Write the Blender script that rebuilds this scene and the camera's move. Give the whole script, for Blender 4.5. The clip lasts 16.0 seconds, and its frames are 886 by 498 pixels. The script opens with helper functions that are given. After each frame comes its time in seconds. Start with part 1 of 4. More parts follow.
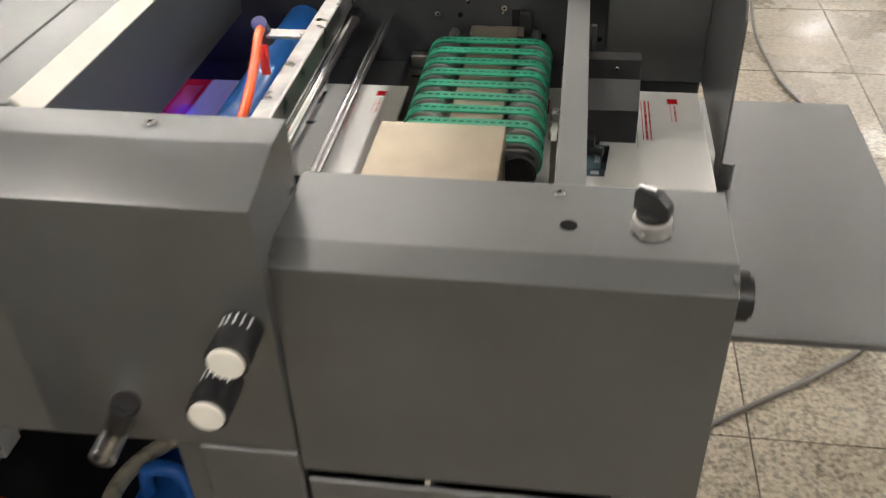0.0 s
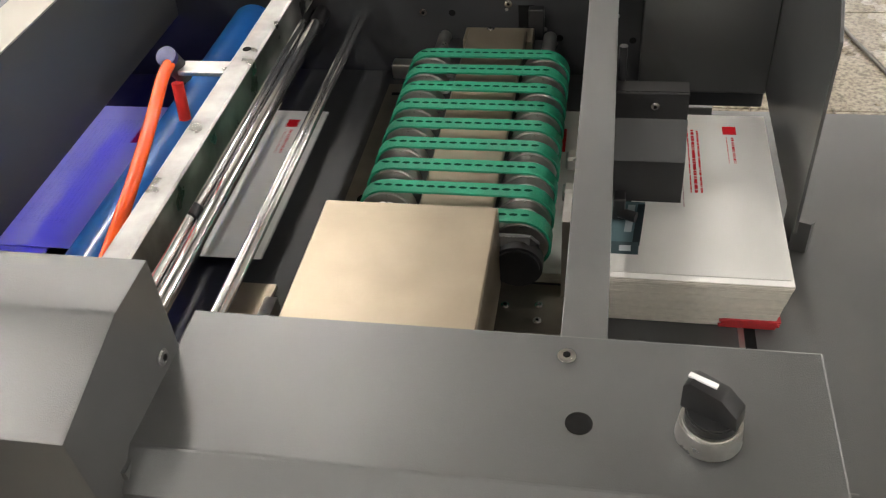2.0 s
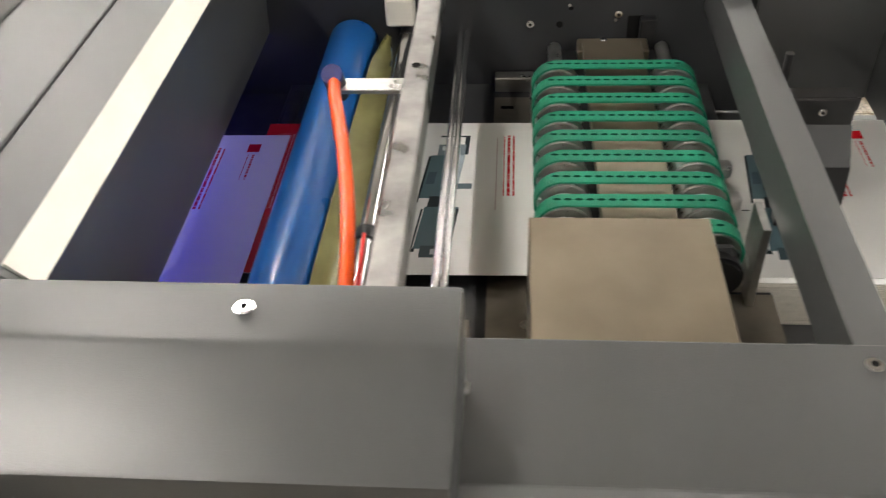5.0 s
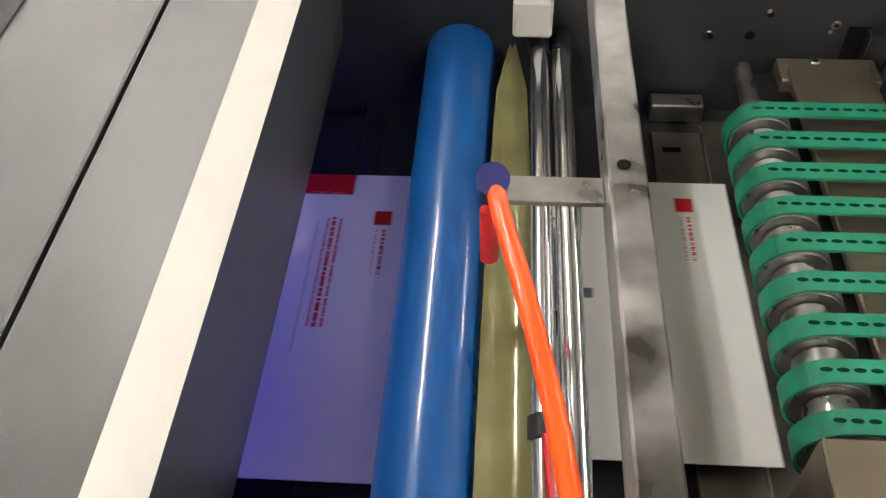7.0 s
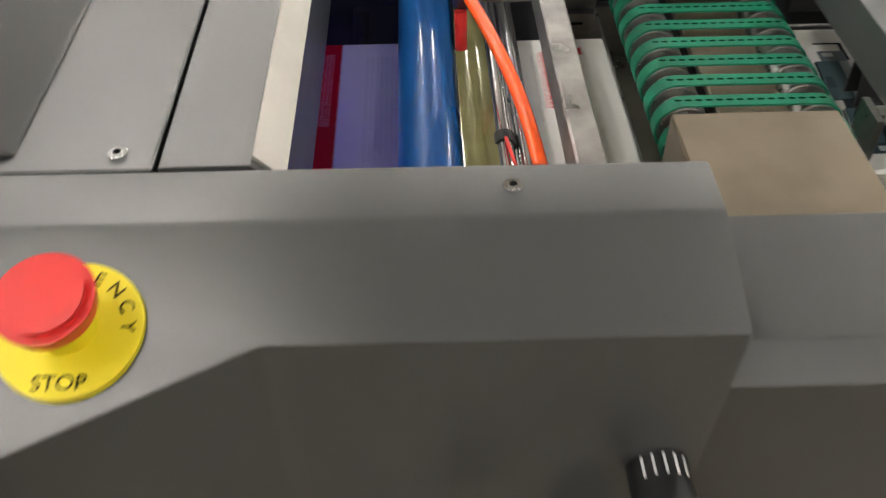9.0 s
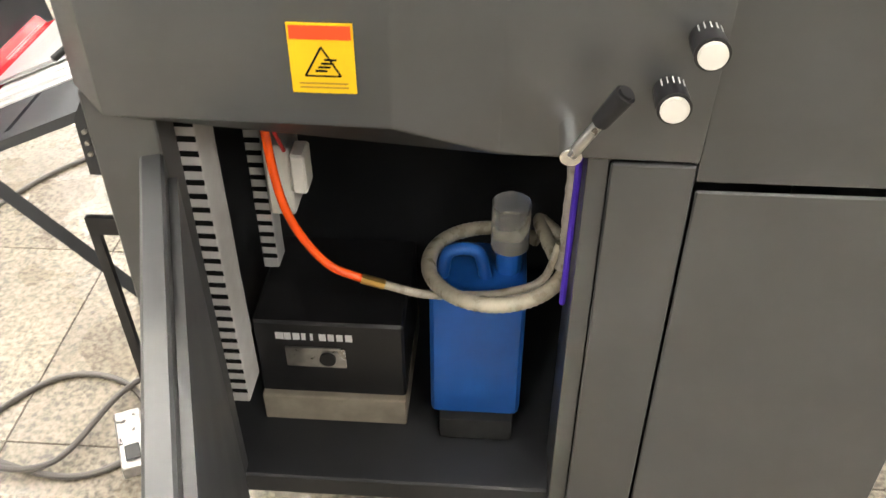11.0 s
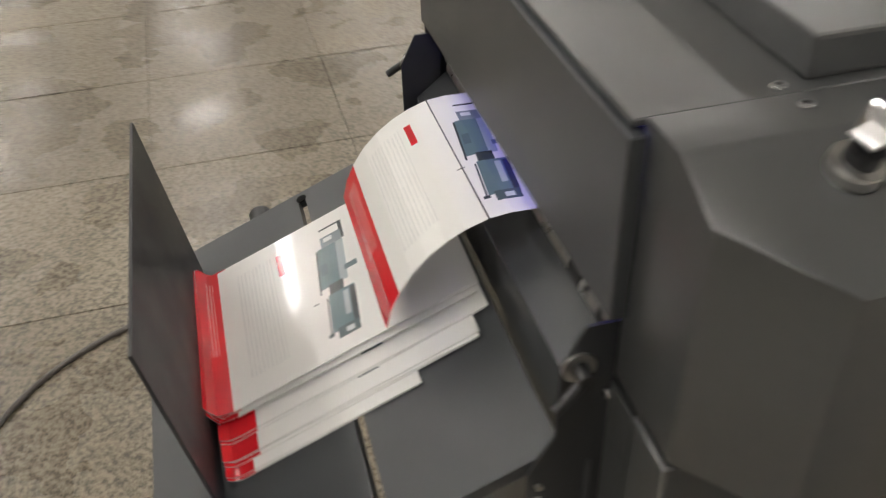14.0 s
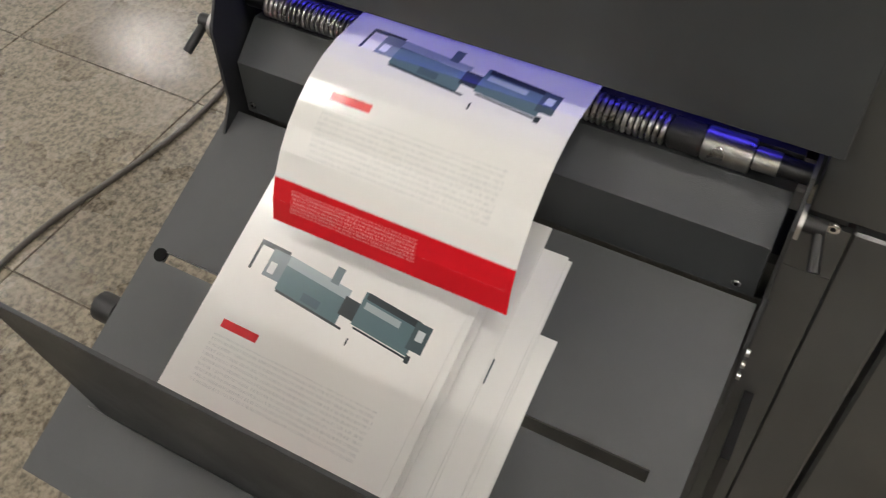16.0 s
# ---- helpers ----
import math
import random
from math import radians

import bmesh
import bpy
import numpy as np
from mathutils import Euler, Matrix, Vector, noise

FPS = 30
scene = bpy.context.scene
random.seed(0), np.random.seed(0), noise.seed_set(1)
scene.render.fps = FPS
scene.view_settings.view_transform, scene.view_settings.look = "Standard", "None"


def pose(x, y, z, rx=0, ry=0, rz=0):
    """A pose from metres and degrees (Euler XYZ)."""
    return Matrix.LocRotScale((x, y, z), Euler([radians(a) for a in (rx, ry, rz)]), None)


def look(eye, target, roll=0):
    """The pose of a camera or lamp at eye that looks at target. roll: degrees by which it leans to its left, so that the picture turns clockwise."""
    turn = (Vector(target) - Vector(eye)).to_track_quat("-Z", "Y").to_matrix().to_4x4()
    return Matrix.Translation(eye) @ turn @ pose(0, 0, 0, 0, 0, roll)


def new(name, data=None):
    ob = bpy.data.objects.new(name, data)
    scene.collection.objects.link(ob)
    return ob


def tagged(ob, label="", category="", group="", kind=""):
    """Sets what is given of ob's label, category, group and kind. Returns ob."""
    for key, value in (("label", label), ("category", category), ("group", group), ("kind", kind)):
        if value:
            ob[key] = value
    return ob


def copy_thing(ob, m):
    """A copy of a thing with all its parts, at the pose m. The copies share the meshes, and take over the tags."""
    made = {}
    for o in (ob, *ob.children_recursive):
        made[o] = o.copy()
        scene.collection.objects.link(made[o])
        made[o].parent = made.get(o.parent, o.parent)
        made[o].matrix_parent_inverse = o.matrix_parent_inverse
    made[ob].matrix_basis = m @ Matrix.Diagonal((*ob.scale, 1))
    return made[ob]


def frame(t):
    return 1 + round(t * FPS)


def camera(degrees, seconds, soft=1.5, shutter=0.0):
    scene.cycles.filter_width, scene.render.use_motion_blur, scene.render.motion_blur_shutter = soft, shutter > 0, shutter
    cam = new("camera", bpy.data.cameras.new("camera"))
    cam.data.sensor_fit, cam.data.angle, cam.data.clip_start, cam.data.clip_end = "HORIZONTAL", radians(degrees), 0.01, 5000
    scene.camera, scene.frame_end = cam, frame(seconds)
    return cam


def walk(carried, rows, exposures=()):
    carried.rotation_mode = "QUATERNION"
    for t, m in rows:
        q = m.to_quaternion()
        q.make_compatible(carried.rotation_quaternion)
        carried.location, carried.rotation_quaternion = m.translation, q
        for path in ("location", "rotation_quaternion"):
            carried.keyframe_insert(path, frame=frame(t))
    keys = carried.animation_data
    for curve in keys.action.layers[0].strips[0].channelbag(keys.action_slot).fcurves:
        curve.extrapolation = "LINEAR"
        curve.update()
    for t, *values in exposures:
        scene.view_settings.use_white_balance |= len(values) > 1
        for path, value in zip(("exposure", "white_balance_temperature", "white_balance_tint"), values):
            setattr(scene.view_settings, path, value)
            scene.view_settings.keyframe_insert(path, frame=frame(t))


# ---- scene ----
cam = camera(52.5, 16.0, soft=1.2, shutter=0.5)
PATH = [
    (0, (0.005, -0.545, 1.35), (-0.251, 1.038, 0.153), -2.1),
    (0.5, (0.043, -0.388, 1.335), (-0.311, 1.138, 0.091), -3.6),
    (1, (0.035, -0.335, 1.326), (-0.365, 1.162, 0.062), -5.2),
    (1.5, (0.019, -0.306, 1.317), (-0.348, 1.177, 0.027), -5.6),
    (2, (0.013, -0.287, 1.316), (-0.318, 1.183, 0.001), -5.3),
    (2.5, (0.012, -0.281, 1.315), (-0.306, 1.191, -0.001), -4.9),
    (3, (0.006, -0.276, 1.316), (-0.299, 1.198, -0.001), -4.6),
    (3.5, (-0.001, -0.274, 1.316), (-0.285, 1.202, -0.004), -4.3),
    (4, (-0.029, -0.275, 1.31), (-0.262, 1.216, -0.002), -3.4),
    (4.5, (-0.087, -0.288, 1.319), (-0.266, 1.227, 0.025), -3.5),
    (5, (-0.168, -0.294, 1.319), (-0.322, 1.214, 0.015), -3.2),
    (5.2, (-0.187, -0.273, 1.292), (-0.376, 1.244, 0.003), -5.0),
    (7.3, (-0.291, -0.039, 1.282), (-0.413, 1.290, -0.212), -1.5),
    (7.5, (-0.290, -0.039, 1.285), (-0.419, 1.306, -0.190), -1.4),
    (8, (-0.281, -0.064, 1.286), (-0.433, 1.279, -0.188), -2.3),
    (8.3, (-0.289, -0.133, 1.297), (-0.387, 1.220, -0.172), -1.7),
    (8.5, (-0.297, -0.195, 1.308), (-0.379, 1.174, -0.149), -2.7),
    (8.6, (-0.302, -0.217, 1.298), (-0.366, 1.166, -0.145), -3.7),
    (8.7, (-0.307, -0.258, 1.301), (-0.354, 1.121, -0.147), -3.6),
    (9, (-0.324, -0.335, 1.313), (-0.279, 1.102, -0.076), -0.3),
    (9.3, (-0.322, -0.445, 1.328), (-0.318, 1.037, -0.015), 0.6),
    (9.5, (-0.304, -0.513, 1.319), (-0.381, 0.997, 0.009), 0.2),
    (10, (-0.313, -0.657, 1.323), (-0.476, 0.859, 0.029), -2.0),
    (10.2, (-0.339, -0.711, 1.316), (-0.434, 0.822, 0.035), -1.1),
    (12.3, (-0.449, -0.94, 1.269), (-0.607, 0.635, 0.047), 1.4),
    (12.5, (-0.53, -0.95, 1.317), (-0.631, 0.671, 0.149), 1.4),
    (13, (-0.654, -0.85, 1.325), (-0.707, 0.809, 0.21), 1.5),
    (13.5, (-0.813, -0.601, 1.328), (-0.781, 1.037, 0.181), 0.8),
    (14, (-1.024, -0.384, 1.292), (-0.642, 1.147, 0.064), -2.0),
    (14.2, (-1.078, -0.332, 1.284), (-0.621, 1.142, 0.011), -2.7),
    (14.5, (-1.129, -0.187, 1.268), (-0.572, 1.141, -0.12), -5.1),
    (15, (-1.193, -0.042, 1.27), (-0.285, 0.955, -0.207), -1.4),
    (15.5, (-1.263, 0.029, 1.289), (-0.154, 0.715, -0.228), -0.3),
    (16, (-1.279, 0.003, 1.291), (-0.154, 0.662, -0.225), -2.2),
]
EXPOSURES = [(0, 0.18), (1.0, 0.0), (3.0, 0.05), (5.0, 0.05), (8.0, 0.05), (8.6, -0.2), (9.1, -0.3), (10.0, 0.9), (12.5, 1.15), (13.0, 0.6), (13.5, -0.1), (14.0, -0.65), (14.5, -0.8), (16.0, -0.7)]
walk(cam, [(t, look(eye, target, roll)) for t, eye, target, roll in PATH], EXPOSURES)

# ---- light ----
LAMP = 88.0
world = bpy.data.worlds.new("room_air")
scene.world = world
world.use_nodes = True
world.node_tree.nodes["Background"].inputs[0].default_value = (0.9, 0.95, 1.0, 1)
world.node_tree.nodes["Background"].inputs[1].default_value = 0.01
scene.view_settings.exposure = 0.0


# ---- materials ----
def mat(name, rough=0.5, metal=0.0, base=(0.5, 0.5, 0.5), vary=0.0, scale=30.0, bump=0.0, bscale=400.0, coat=0.0, emit=0.0, spec=0.5):
    m = bpy.data.materials.new(name)
    m.use_nodes = True
    nt = m.node_tree
    b = nt.nodes["Principled BSDF"]
    b.inputs["Base Color"].default_value = (*base, 1)
    b.inputs["Roughness"].default_value = rough
    b.inputs["Metallic"].default_value = metal
    b.inputs["Coat Weight"].default_value = coat
    b.inputs["Specular IOR Level"].default_value = spec
    if emit:
        b.inputs["Emission Color"].default_value = (*base, 1)
        b.inputs["Emission Strength"].default_value = emit
    co = nt.nodes.new("ShaderNodeTexCoord")
    if vary:
        n = nt.nodes.new("ShaderNodeTexNoise")
        n.inputs["Scale"].default_value = scale
        n.inputs["Detail"].default_value = 6
        nt.links.new(co.outputs["Object"], n.inputs["Vector"])
        r = nt.nodes.new("ShaderNodeMapRange")
        r.inputs[1].default_value, r.inputs[2].default_value = 0.3, 0.7
        r.inputs[3].default_value, r.inputs[4].default_value = 1 - vary, 1 + vary
        nt.links.new(n.outputs["Fac"], r.inputs[0])
        x = nt.nodes.new("ShaderNodeMix")
        x.data_type, x.blend_type = "RGBA", "MULTIPLY"
        x.inputs[0].default_value = 1
        x.inputs[6].default_value = (*base, 1)
        nt.links.new(r.outputs[0], x.inputs[7])
        nt.links.new(x.outputs[2], b.inputs["Base Color"])
        q = nt.nodes.new("ShaderNodeMapRange")
        q.inputs[1].default_value, q.inputs[2].default_value = 0.3, 0.7
        q.inputs[3].default_value, q.inputs[4].default_value = rough * (1 - vary), min(1, rough * (1 + vary))
        nt.links.new(n.outputs["Fac"], q.inputs[0])
        nt.links.new(q.outputs[0], b.inputs["Roughness"])
    if bump:
        n = nt.nodes.new("ShaderNodeTexNoise")
        n.inputs["Scale"].default_value = bscale
        nt.links.new(co.outputs["Object"], n.inputs["Vector"])
        u = nt.nodes.new("ShaderNodeBump")
        u.inputs["Strength"].default_value = bump
        u.inputs["Distance"].default_value = 0.0006
        nt.links.new(n.outputs["Fac"], u.inputs["Height"])
        nt.links.new(u.outputs[0], b.inputs["Normal"])
    return m


PAINT = mat("grey_powder_coat", 0.34, 0.0, (0.052, 0.053, 0.053), 0.12, 9, 0.2, 1600, spec=1.0)
# darker grey for inner walls, feed table, tray brackets, struts and stop plate
GREY_DARK = mat("darker_grey_metal", 0.5, 0.0, (0.022, 0.023, 0.025), 0.15, 14, 0.3, 1200)
PAINT_EXIT = mat("slate_powder_coat", 0.38, 0.0, (0.046, 0.049, 0.052), 0.12, 9, 0.35, 1400)
BLACK = mat("black_plastic", 0.38, 0.0, (0.012, 0.012, 0.013), 0.1, 40)
RUBBER = mat("black_rubber", 0.7, 0.0, (0.015, 0.015, 0.015), 0.15, 40)
CHROME = mat("polished_chrome", 0.14, 1.0, (0.82, 0.82, 0.82))
STEEL = mat("brushed_steel", 0.32, 1.0, (0.55, 0.54, 0.52), 0.2, 60)
WORN = mat("worn_bar_steel", 0.38, 1.0, (0.33, 0.32, 0.31), 0.45, 34)
ZINC = mat("yellowed_zinc_plate", 0.36, 0.85, (0.31, 0.26, 0.195), 0.16, 16)
# table steel with the shade between the feeder parts put into its darker colour
ZINC_SHADED = mat("shadowed_table_steel", 0.38, 0.9, (0.2, 0.18, 0.15), 0.3, 22)
BLUE = mat("glossy_blue_roller", 0.28, 0.0, (0.006, 0.10, 0.36), 0.06, 8, coat=0.6)
OLIVE = mat("varnish_film", 0.12, 0.2, (0.19, 0.18, 0.075), 0.2, 30, coat=0.5)
GREEN = mat("green_belt_fabric", 0.55, 0.0, (0.004, 0.19, 0.105), 0.15, 120, 0.5, 2500)
HOLE = mat("belt_hole_dark", 0.9, 0.0, (0.002, 0.035, 0.022), spec=0.05)
ORANGE = mat("orange_tube", 0.25, 0.0, (0.95, 0.10, 0.008), 0.05, 40, coat=0.3)
REDPL = mat("red_plastic", 0.38, 0.0, (0.72, 0.035, 0.03), 0.06, 40)
YELLOW = mat("yellow_plate", 0.5, 0.0, (0.86, 0.72, 0.02), 0.04, 40)
LABEL = mat("warning_yellow", 0.45, 0.0, (0.85, 0.52, 0.008), 0.05, 40)
LABELRED = mat("warning_orange", 0.45, 0.0, (0.7, 0.07, 0.015), 0.05, 40)
INK = mat("black_ink", 0.9, 0.0, (0.008, 0.008, 0.008), spec=0.05)
WHITE = mat("ivory_plastic", 0.5, 0.0, (0.72, 0.69, 0.62), 0.05, 30)
WHITEPRINT = mat("white_print", 0.5, 0.0, (0.8, 0.8, 0.8))
# dark reflective glass; a low emission stands in for the light it mirrors
SCREEN = mat("touch_screen_glass_sheen", 0.12, 0.0, (0.34, 0.20, 0.23), 0.2, 30, coat=1.0, emit=0.32)
LED = mat("green_indicator", 0.4, 0.0, (0.05, 1.0, 0.2), emit=2.0)
UV = mat("violet_lamp_tube", 0.4, 0.0, (0.04, 0.03, 1.0), emit=3.4)
JERRY = mat("blue_canister_plastic", 0.38, 0.0, (0.01, 0.09, 0.36), 0.1, 20)
CLEAR = mat("cloudy_hose_plastic", 0.3, 0.0, (0.42, 0.38, 0.29), 0.2, 60)
BRASS = mat("brass_coupling", 0.3, 1.0, (0.8, 0.5, 0.15))
CARD = mat("brown_fibre_board", 0.8, 0.0, (0.30, 0.26, 0.20), 0.2, 30)
DUCT = mat("grey_cable_duct", 0.6, 0.0, (0.55, 0.54, 0.52), 0.1, 30)
WIRE = mat("grey_cable_sheath", 0.55, 0.0, (0.10, 0.09, 0.08), 0.1, 40)
PAGES = mat("paper_edges", 0.85, 0.0, (0.74, 0.70, 0.62), 0.06, 200)
PLASTER = mat("painted_plaster", 0.8, 0.0, (0.22, 0.22, 0.21), 0.06, 2)
CEILING = mat("white_ceiling_paint", 0.85, 0.0, (0.55, 0.545, 0.53), 0.05, 2)
GLOW = mat("ceiling_tube_light", 0.5, 0.0, (1.0, 0.96, 0.91), emit=LAMP)


def printed_paper():
    """White coated paper with the print of the leaflet, by the sheet's own UV: u from the foot, v across."""
    m = bpy.data.materials.new("printed_leaflet")
    m.use_nodes = True
    nt = m.node_tree
    b = nt.nodes["Principled BSDF"]
    b.inputs["Roughness"].default_value = 0.22
    b.inputs["Coat Weight"].default_value = 0.25
    uv = nt.nodes.new("ShaderNodeUVMap")
    sep = nt.nodes.new("ShaderNodeSeparateXYZ")
    nt.links.new(uv.outputs[0], sep.inputs[0])
    u, v = sep.outputs[0], sep.outputs[1]

    def op(kind, a, c):
        n = nt.nodes.new("ShaderNodeMath")
        n.operation = kind
        for k, s in enumerate((a, c)):
            if isinstance(s, (int, float)):
                n.inputs[k].default_value = s
            else:
                nt.links.new(s, n.inputs[k])
        return n.outputs[0]

    def rect(u0, u1, v0, v1, lean=0.0):
        uu = op("ADD", u, op("MULTIPLY", op("SUBTRACT", v, (v0 + v1) / 2), lean)) if lean else u
        a = op("LESS_THAN", op("ABSOLUTE", op("SUBTRACT", uu, (u0 + u1) / 2), 0), (u1 - u0) / 2)
        c = op("LESS_THAN", op("ABSOLUTE", op("SUBTRACT", v, (v0 + v1) / 2), 0), (v1 - v0) / 2)
        return op("MULTIPLY", a, c)

    colour = None

    def lay(mask, rgb):
        nonlocal colour
        x = nt.nodes.new("ShaderNodeMix")
        x.data_type = "RGBA"
        nt.links.new(mask, x.inputs[0])
        if colour is None:
            x.inputs[6].default_value = (0.85, 0.84, 0.81, 1)
        else:
            nt.links.new(colour, x.inputs[6])
        x.inputs[7].default_value = (*rgb, 1)
        colour = x.outputs[2]

    def rows_of_type(pitch_u, pitch_v, fill):
        n = nt.nodes.new("ShaderNodeTexNoise")
        n.inputs["Scale"].default_value = 1
        n.inputs["Detail"].default_value = 1
        c = nt.nodes.new("ShaderNodeCombineXYZ")
        nt.links.new(op("FLOOR", op("MULTIPLY", u, pitch_u), 0), c.inputs[0])
        nt.links.new(op("MULTIPLY", v, pitch_v), c.inputs[1])
        nt.links.new(c.outputs[0], n.inputs["Vector"])
        row = op("LESS_THAN", op("FRACT", op("MULTIPLY", u, pitch_u), 0), 0.55)
        return op("MULTIPLY", row, op("LESS_THAN", n.outputs["Fac"], fill))

    red, dark, slate, pale = (0.62, 0.012, 0.02), (0.03, 0.04, 0.045), (0.10, 0.16, 0.18), (0.36, 0.42, 0.45)
    lay(rect(-0.01, 0.138, -0.1, 1.1), red)
    lay(op("MULTIPLY", rect(0.045, 0.115, 0.08, 0.62), rows_of_type(90, 260, 0.5)), (0.8, 0.35, 0.35))
    lay(op("MULTIPLY", rect(0.215, 0.365, 0.11, 0.86), rows_of_type(64, 420, 0.46)), (0.58, 0.58, 0.58))
    lay(rect(0.386, 0.411, 0.12, 0.29), red)
    lay(rect(0.878, 0.918, 0.07, 0.13), red)
    lay(op("MULTIPLY", rect(0.886, 0.908, 0.15, 0.33), rows_of_type(40, 120, 0.52)), red)
    lay(op("MULTIPLY", rect(0.772, 0.806, 0.10, 0.53), rows_of_type(60, 110, 0.58)), red)
    lay(op("MULTIPLY", rect(0.745, 0.753, 0.12, 0.62), rows_of_type(60, 300, 0.55)), (0.5, 0.35, 0.36))
    # the pictured machines: an open feeder frame, two long bodies, a small console and a delivery
    lay(rect(0.572, 0.657, 0.100, 0.112, 0.03), dark)
    lay(rect(0.649, 0.664, 0.100, 0.243, 0.03), dark)
    lay(rect(0.568, 0.653, 0.168, 0.255, 0.03), (0.2, 0.24, 0.26))
    lay(rect(0.581, 0.616, 0.181, 0.212, 0.03), (0.7, 0.72, 0.72))
    lay(rect(0.538, 0.643, 0.249, 0.547, 0.07), slate)
    lay(rect(0.613, 0.643, 0.249, 0.547, 0.07), pale)
    lay(rect(0.630, 0.680, 0.448, 0.485, 0.03), (0.12, 0.16, 0.18))
    lay(rect(0.556, 0.611, 0.535, 0.603, 0.07), dark)
    lay(rect(0.538, 0.638, 0.603, 0.858, 0.07), slate)
    lay(rect(0.619, 0.639, 0.615, 0.858, 0.07), dark)
    lay(rect(0.595, 0.615, 0.622, 0.783, 0.07), pale)
    lay(rect(0.548, 0.628, 0.839, 0.907, 0.03), (0.06, 0.09, 0.10))
    lay(rect(0.578, 0.608, 0.858, 0.889, 0.03), (0.55, 0.6, 0.62))
    lay(rect(0.544, 0.569, 0.369, 0.452, 0.07), (0.07, 0.11, 0.13))
    lay(rect(0.530, 0.537, 0.255, 0.576, 0.07), dark)
    lay(rect(0.529, 0.535, 0.617, 0.856, 0.07), dark)
    lay(rect(0.512, 0.534, 0.856, 0.876, 0.03), dark)
    lay(rect(0.486, 0.508, 0.617, 0.624, 0.03), dark)
    nt.links.new(colour, b.inputs["Base Color"])
    return m


PAPER = printed_paper()


def floor_tile():
    m = bpy.data.materials.new("speckled_stone_tile")
    m.use_nodes = True
    nt = m.node_tree
    b = nt.nodes["Principled BSDF"]
    co = nt.nodes.new("ShaderNodeNewGeometry")
    ob = nt.nodes.new("ShaderNodeObjectInfo")
    fine = nt.nodes.new("ShaderNodeTexNoise")
    fine.inputs["Scale"].default_value, fine.inputs["Detail"].default_value = 95, 5
    wide = nt.nodes.new("ShaderNodeTexNoise")
    wide.inputs["Scale"].default_value, wide.inputs["Detail"].default_value = 3.5, 5
    for n in (fine, wide):
        nt.links.new(co.outputs["Position"], n.inputs["Vector"])
    ramp = nt.nodes.new("ShaderNodeValToRGB")
    e = ramp.color_ramp.elements
    e[0].position, e[0].color = 0.34, (0.095, 0.081, 0.060, 1)
    e[1].position, e[1].color = 0.64, (0.295, 0.255, 0.195, 1)
    mid = e.new(0.48)
    mid.color = (0.20, 0.17, 0.125, 1)
    nt.links.new(fine.outputs["Fac"], ramp.inputs[0])
    r = nt.nodes.new("ShaderNodeMapRange")
    r.inputs[1].default_value, r.inputs[2].default_value, r.inputs[3].default_value, r.inputs[4].default_value = 0.3, 0.7, 0.84, 1.10
    nt.links.new(wide.outputs["Fac"], r.inputs[0])
    t = nt.nodes.new("ShaderNodeMapRange")
    t.inputs[3].default_value, t.inputs[4].default_value = 0.9, 1.08
    nt.links.new(ob.outputs["Random"], t.inputs[0])
    k = nt.nodes.new("ShaderNodeMath")
    k.operation = "MULTIPLY"
    nt.links.new(r.outputs[0], k.inputs[0])
    nt.links.new(t.outputs[0], k.inputs[1])
    x = nt.nodes.new("ShaderNodeMix")
    x.data_type, x.blend_type = "RGBA", "MULTIPLY"
    x.inputs[0].default_value = 1
    nt.links.new(ramp.outputs[0], x.inputs[6])
    nt.links.new(k.outputs[0], x.inputs[7])
    nt.links.new(x.outputs[2], b.inputs["Base Color"])
    g = nt.nodes.new("ShaderNodeMapRange")
    g.inputs[1].default_value, g.inputs[2].default_value, g.inputs[3].default_value, g.inputs[4].default_value = 0.3, 0.7, 0.18, 0.42
    nt.links.new(wide.outputs["Fac"], g.inputs[0])
    nt.links.new(g.outputs[0], b.inputs["Roughness"])
    u = nt.nodes.new("ShaderNodeBump")
    u.inputs["Strength"].default_value, u.inputs["Distance"].default_value = 0.12, 0.001
    nt.links.new(fine.outputs["Fac"], u.inputs["Height"])
    nt.links.new(u.outputs[0], b.inputs["Normal"])
    return m


TILE = floor_tile()
GROUT = mat("dirty_grout", 0.85, 0.0, (0.09, 0.07, 0.05), 0.3, 12)


FL = -0.046  # level of the tiles


# ---- building helpers ----
def link_mesh(name, bm, material, smooth=False):
    me = bpy.data.meshes.new(name)
    bm.normal_update()
    bm.to_mesh(me)
    bm.free()
    for mm in material if isinstance(material, (list, tuple)) else [material]:
        me.materials.append(mm)
    if smooth:
        me.polygons.foreach_set("use_smooth", [True] * len(me.polygons))
        me.set_sharp_from_angle(angle=radians(35))
    return new(name, me)


def part(name, bm, material, parent, label="", smooth=False):
    ob = link_mesh(name, bm, material, smooth)
    ob.parent = parent
    return tagged(ob, label)


def thing(name, label, category, group="", at=(0, 0, 0)):
    e = new(name)
    e.location = at
    return tagged(e, label, category, group)


def box(x0, x1, y0, y1, z0, z1, bevel=0.0, bm=None, seg=1):
    bm = bm or bmesh.new()
    m = Matrix.Translation(((x0 + x1) / 2, (y0 + y1) / 2, (z0 + z1) / 2)) @ Matrix.Diagonal((x1 - x0, y1 - y0, z1 - z0, 1))
    vs = bmesh.ops.create_cube(bm, size=1, matrix=m)["verts"]
    if bevel:
        es = list({e for v in vs for e in v.link_edges})
        bmesh.ops.bevel(bm, geom=es, offset=bevel, segments=seg, affect="EDGES", profile=0.6)
    return bm


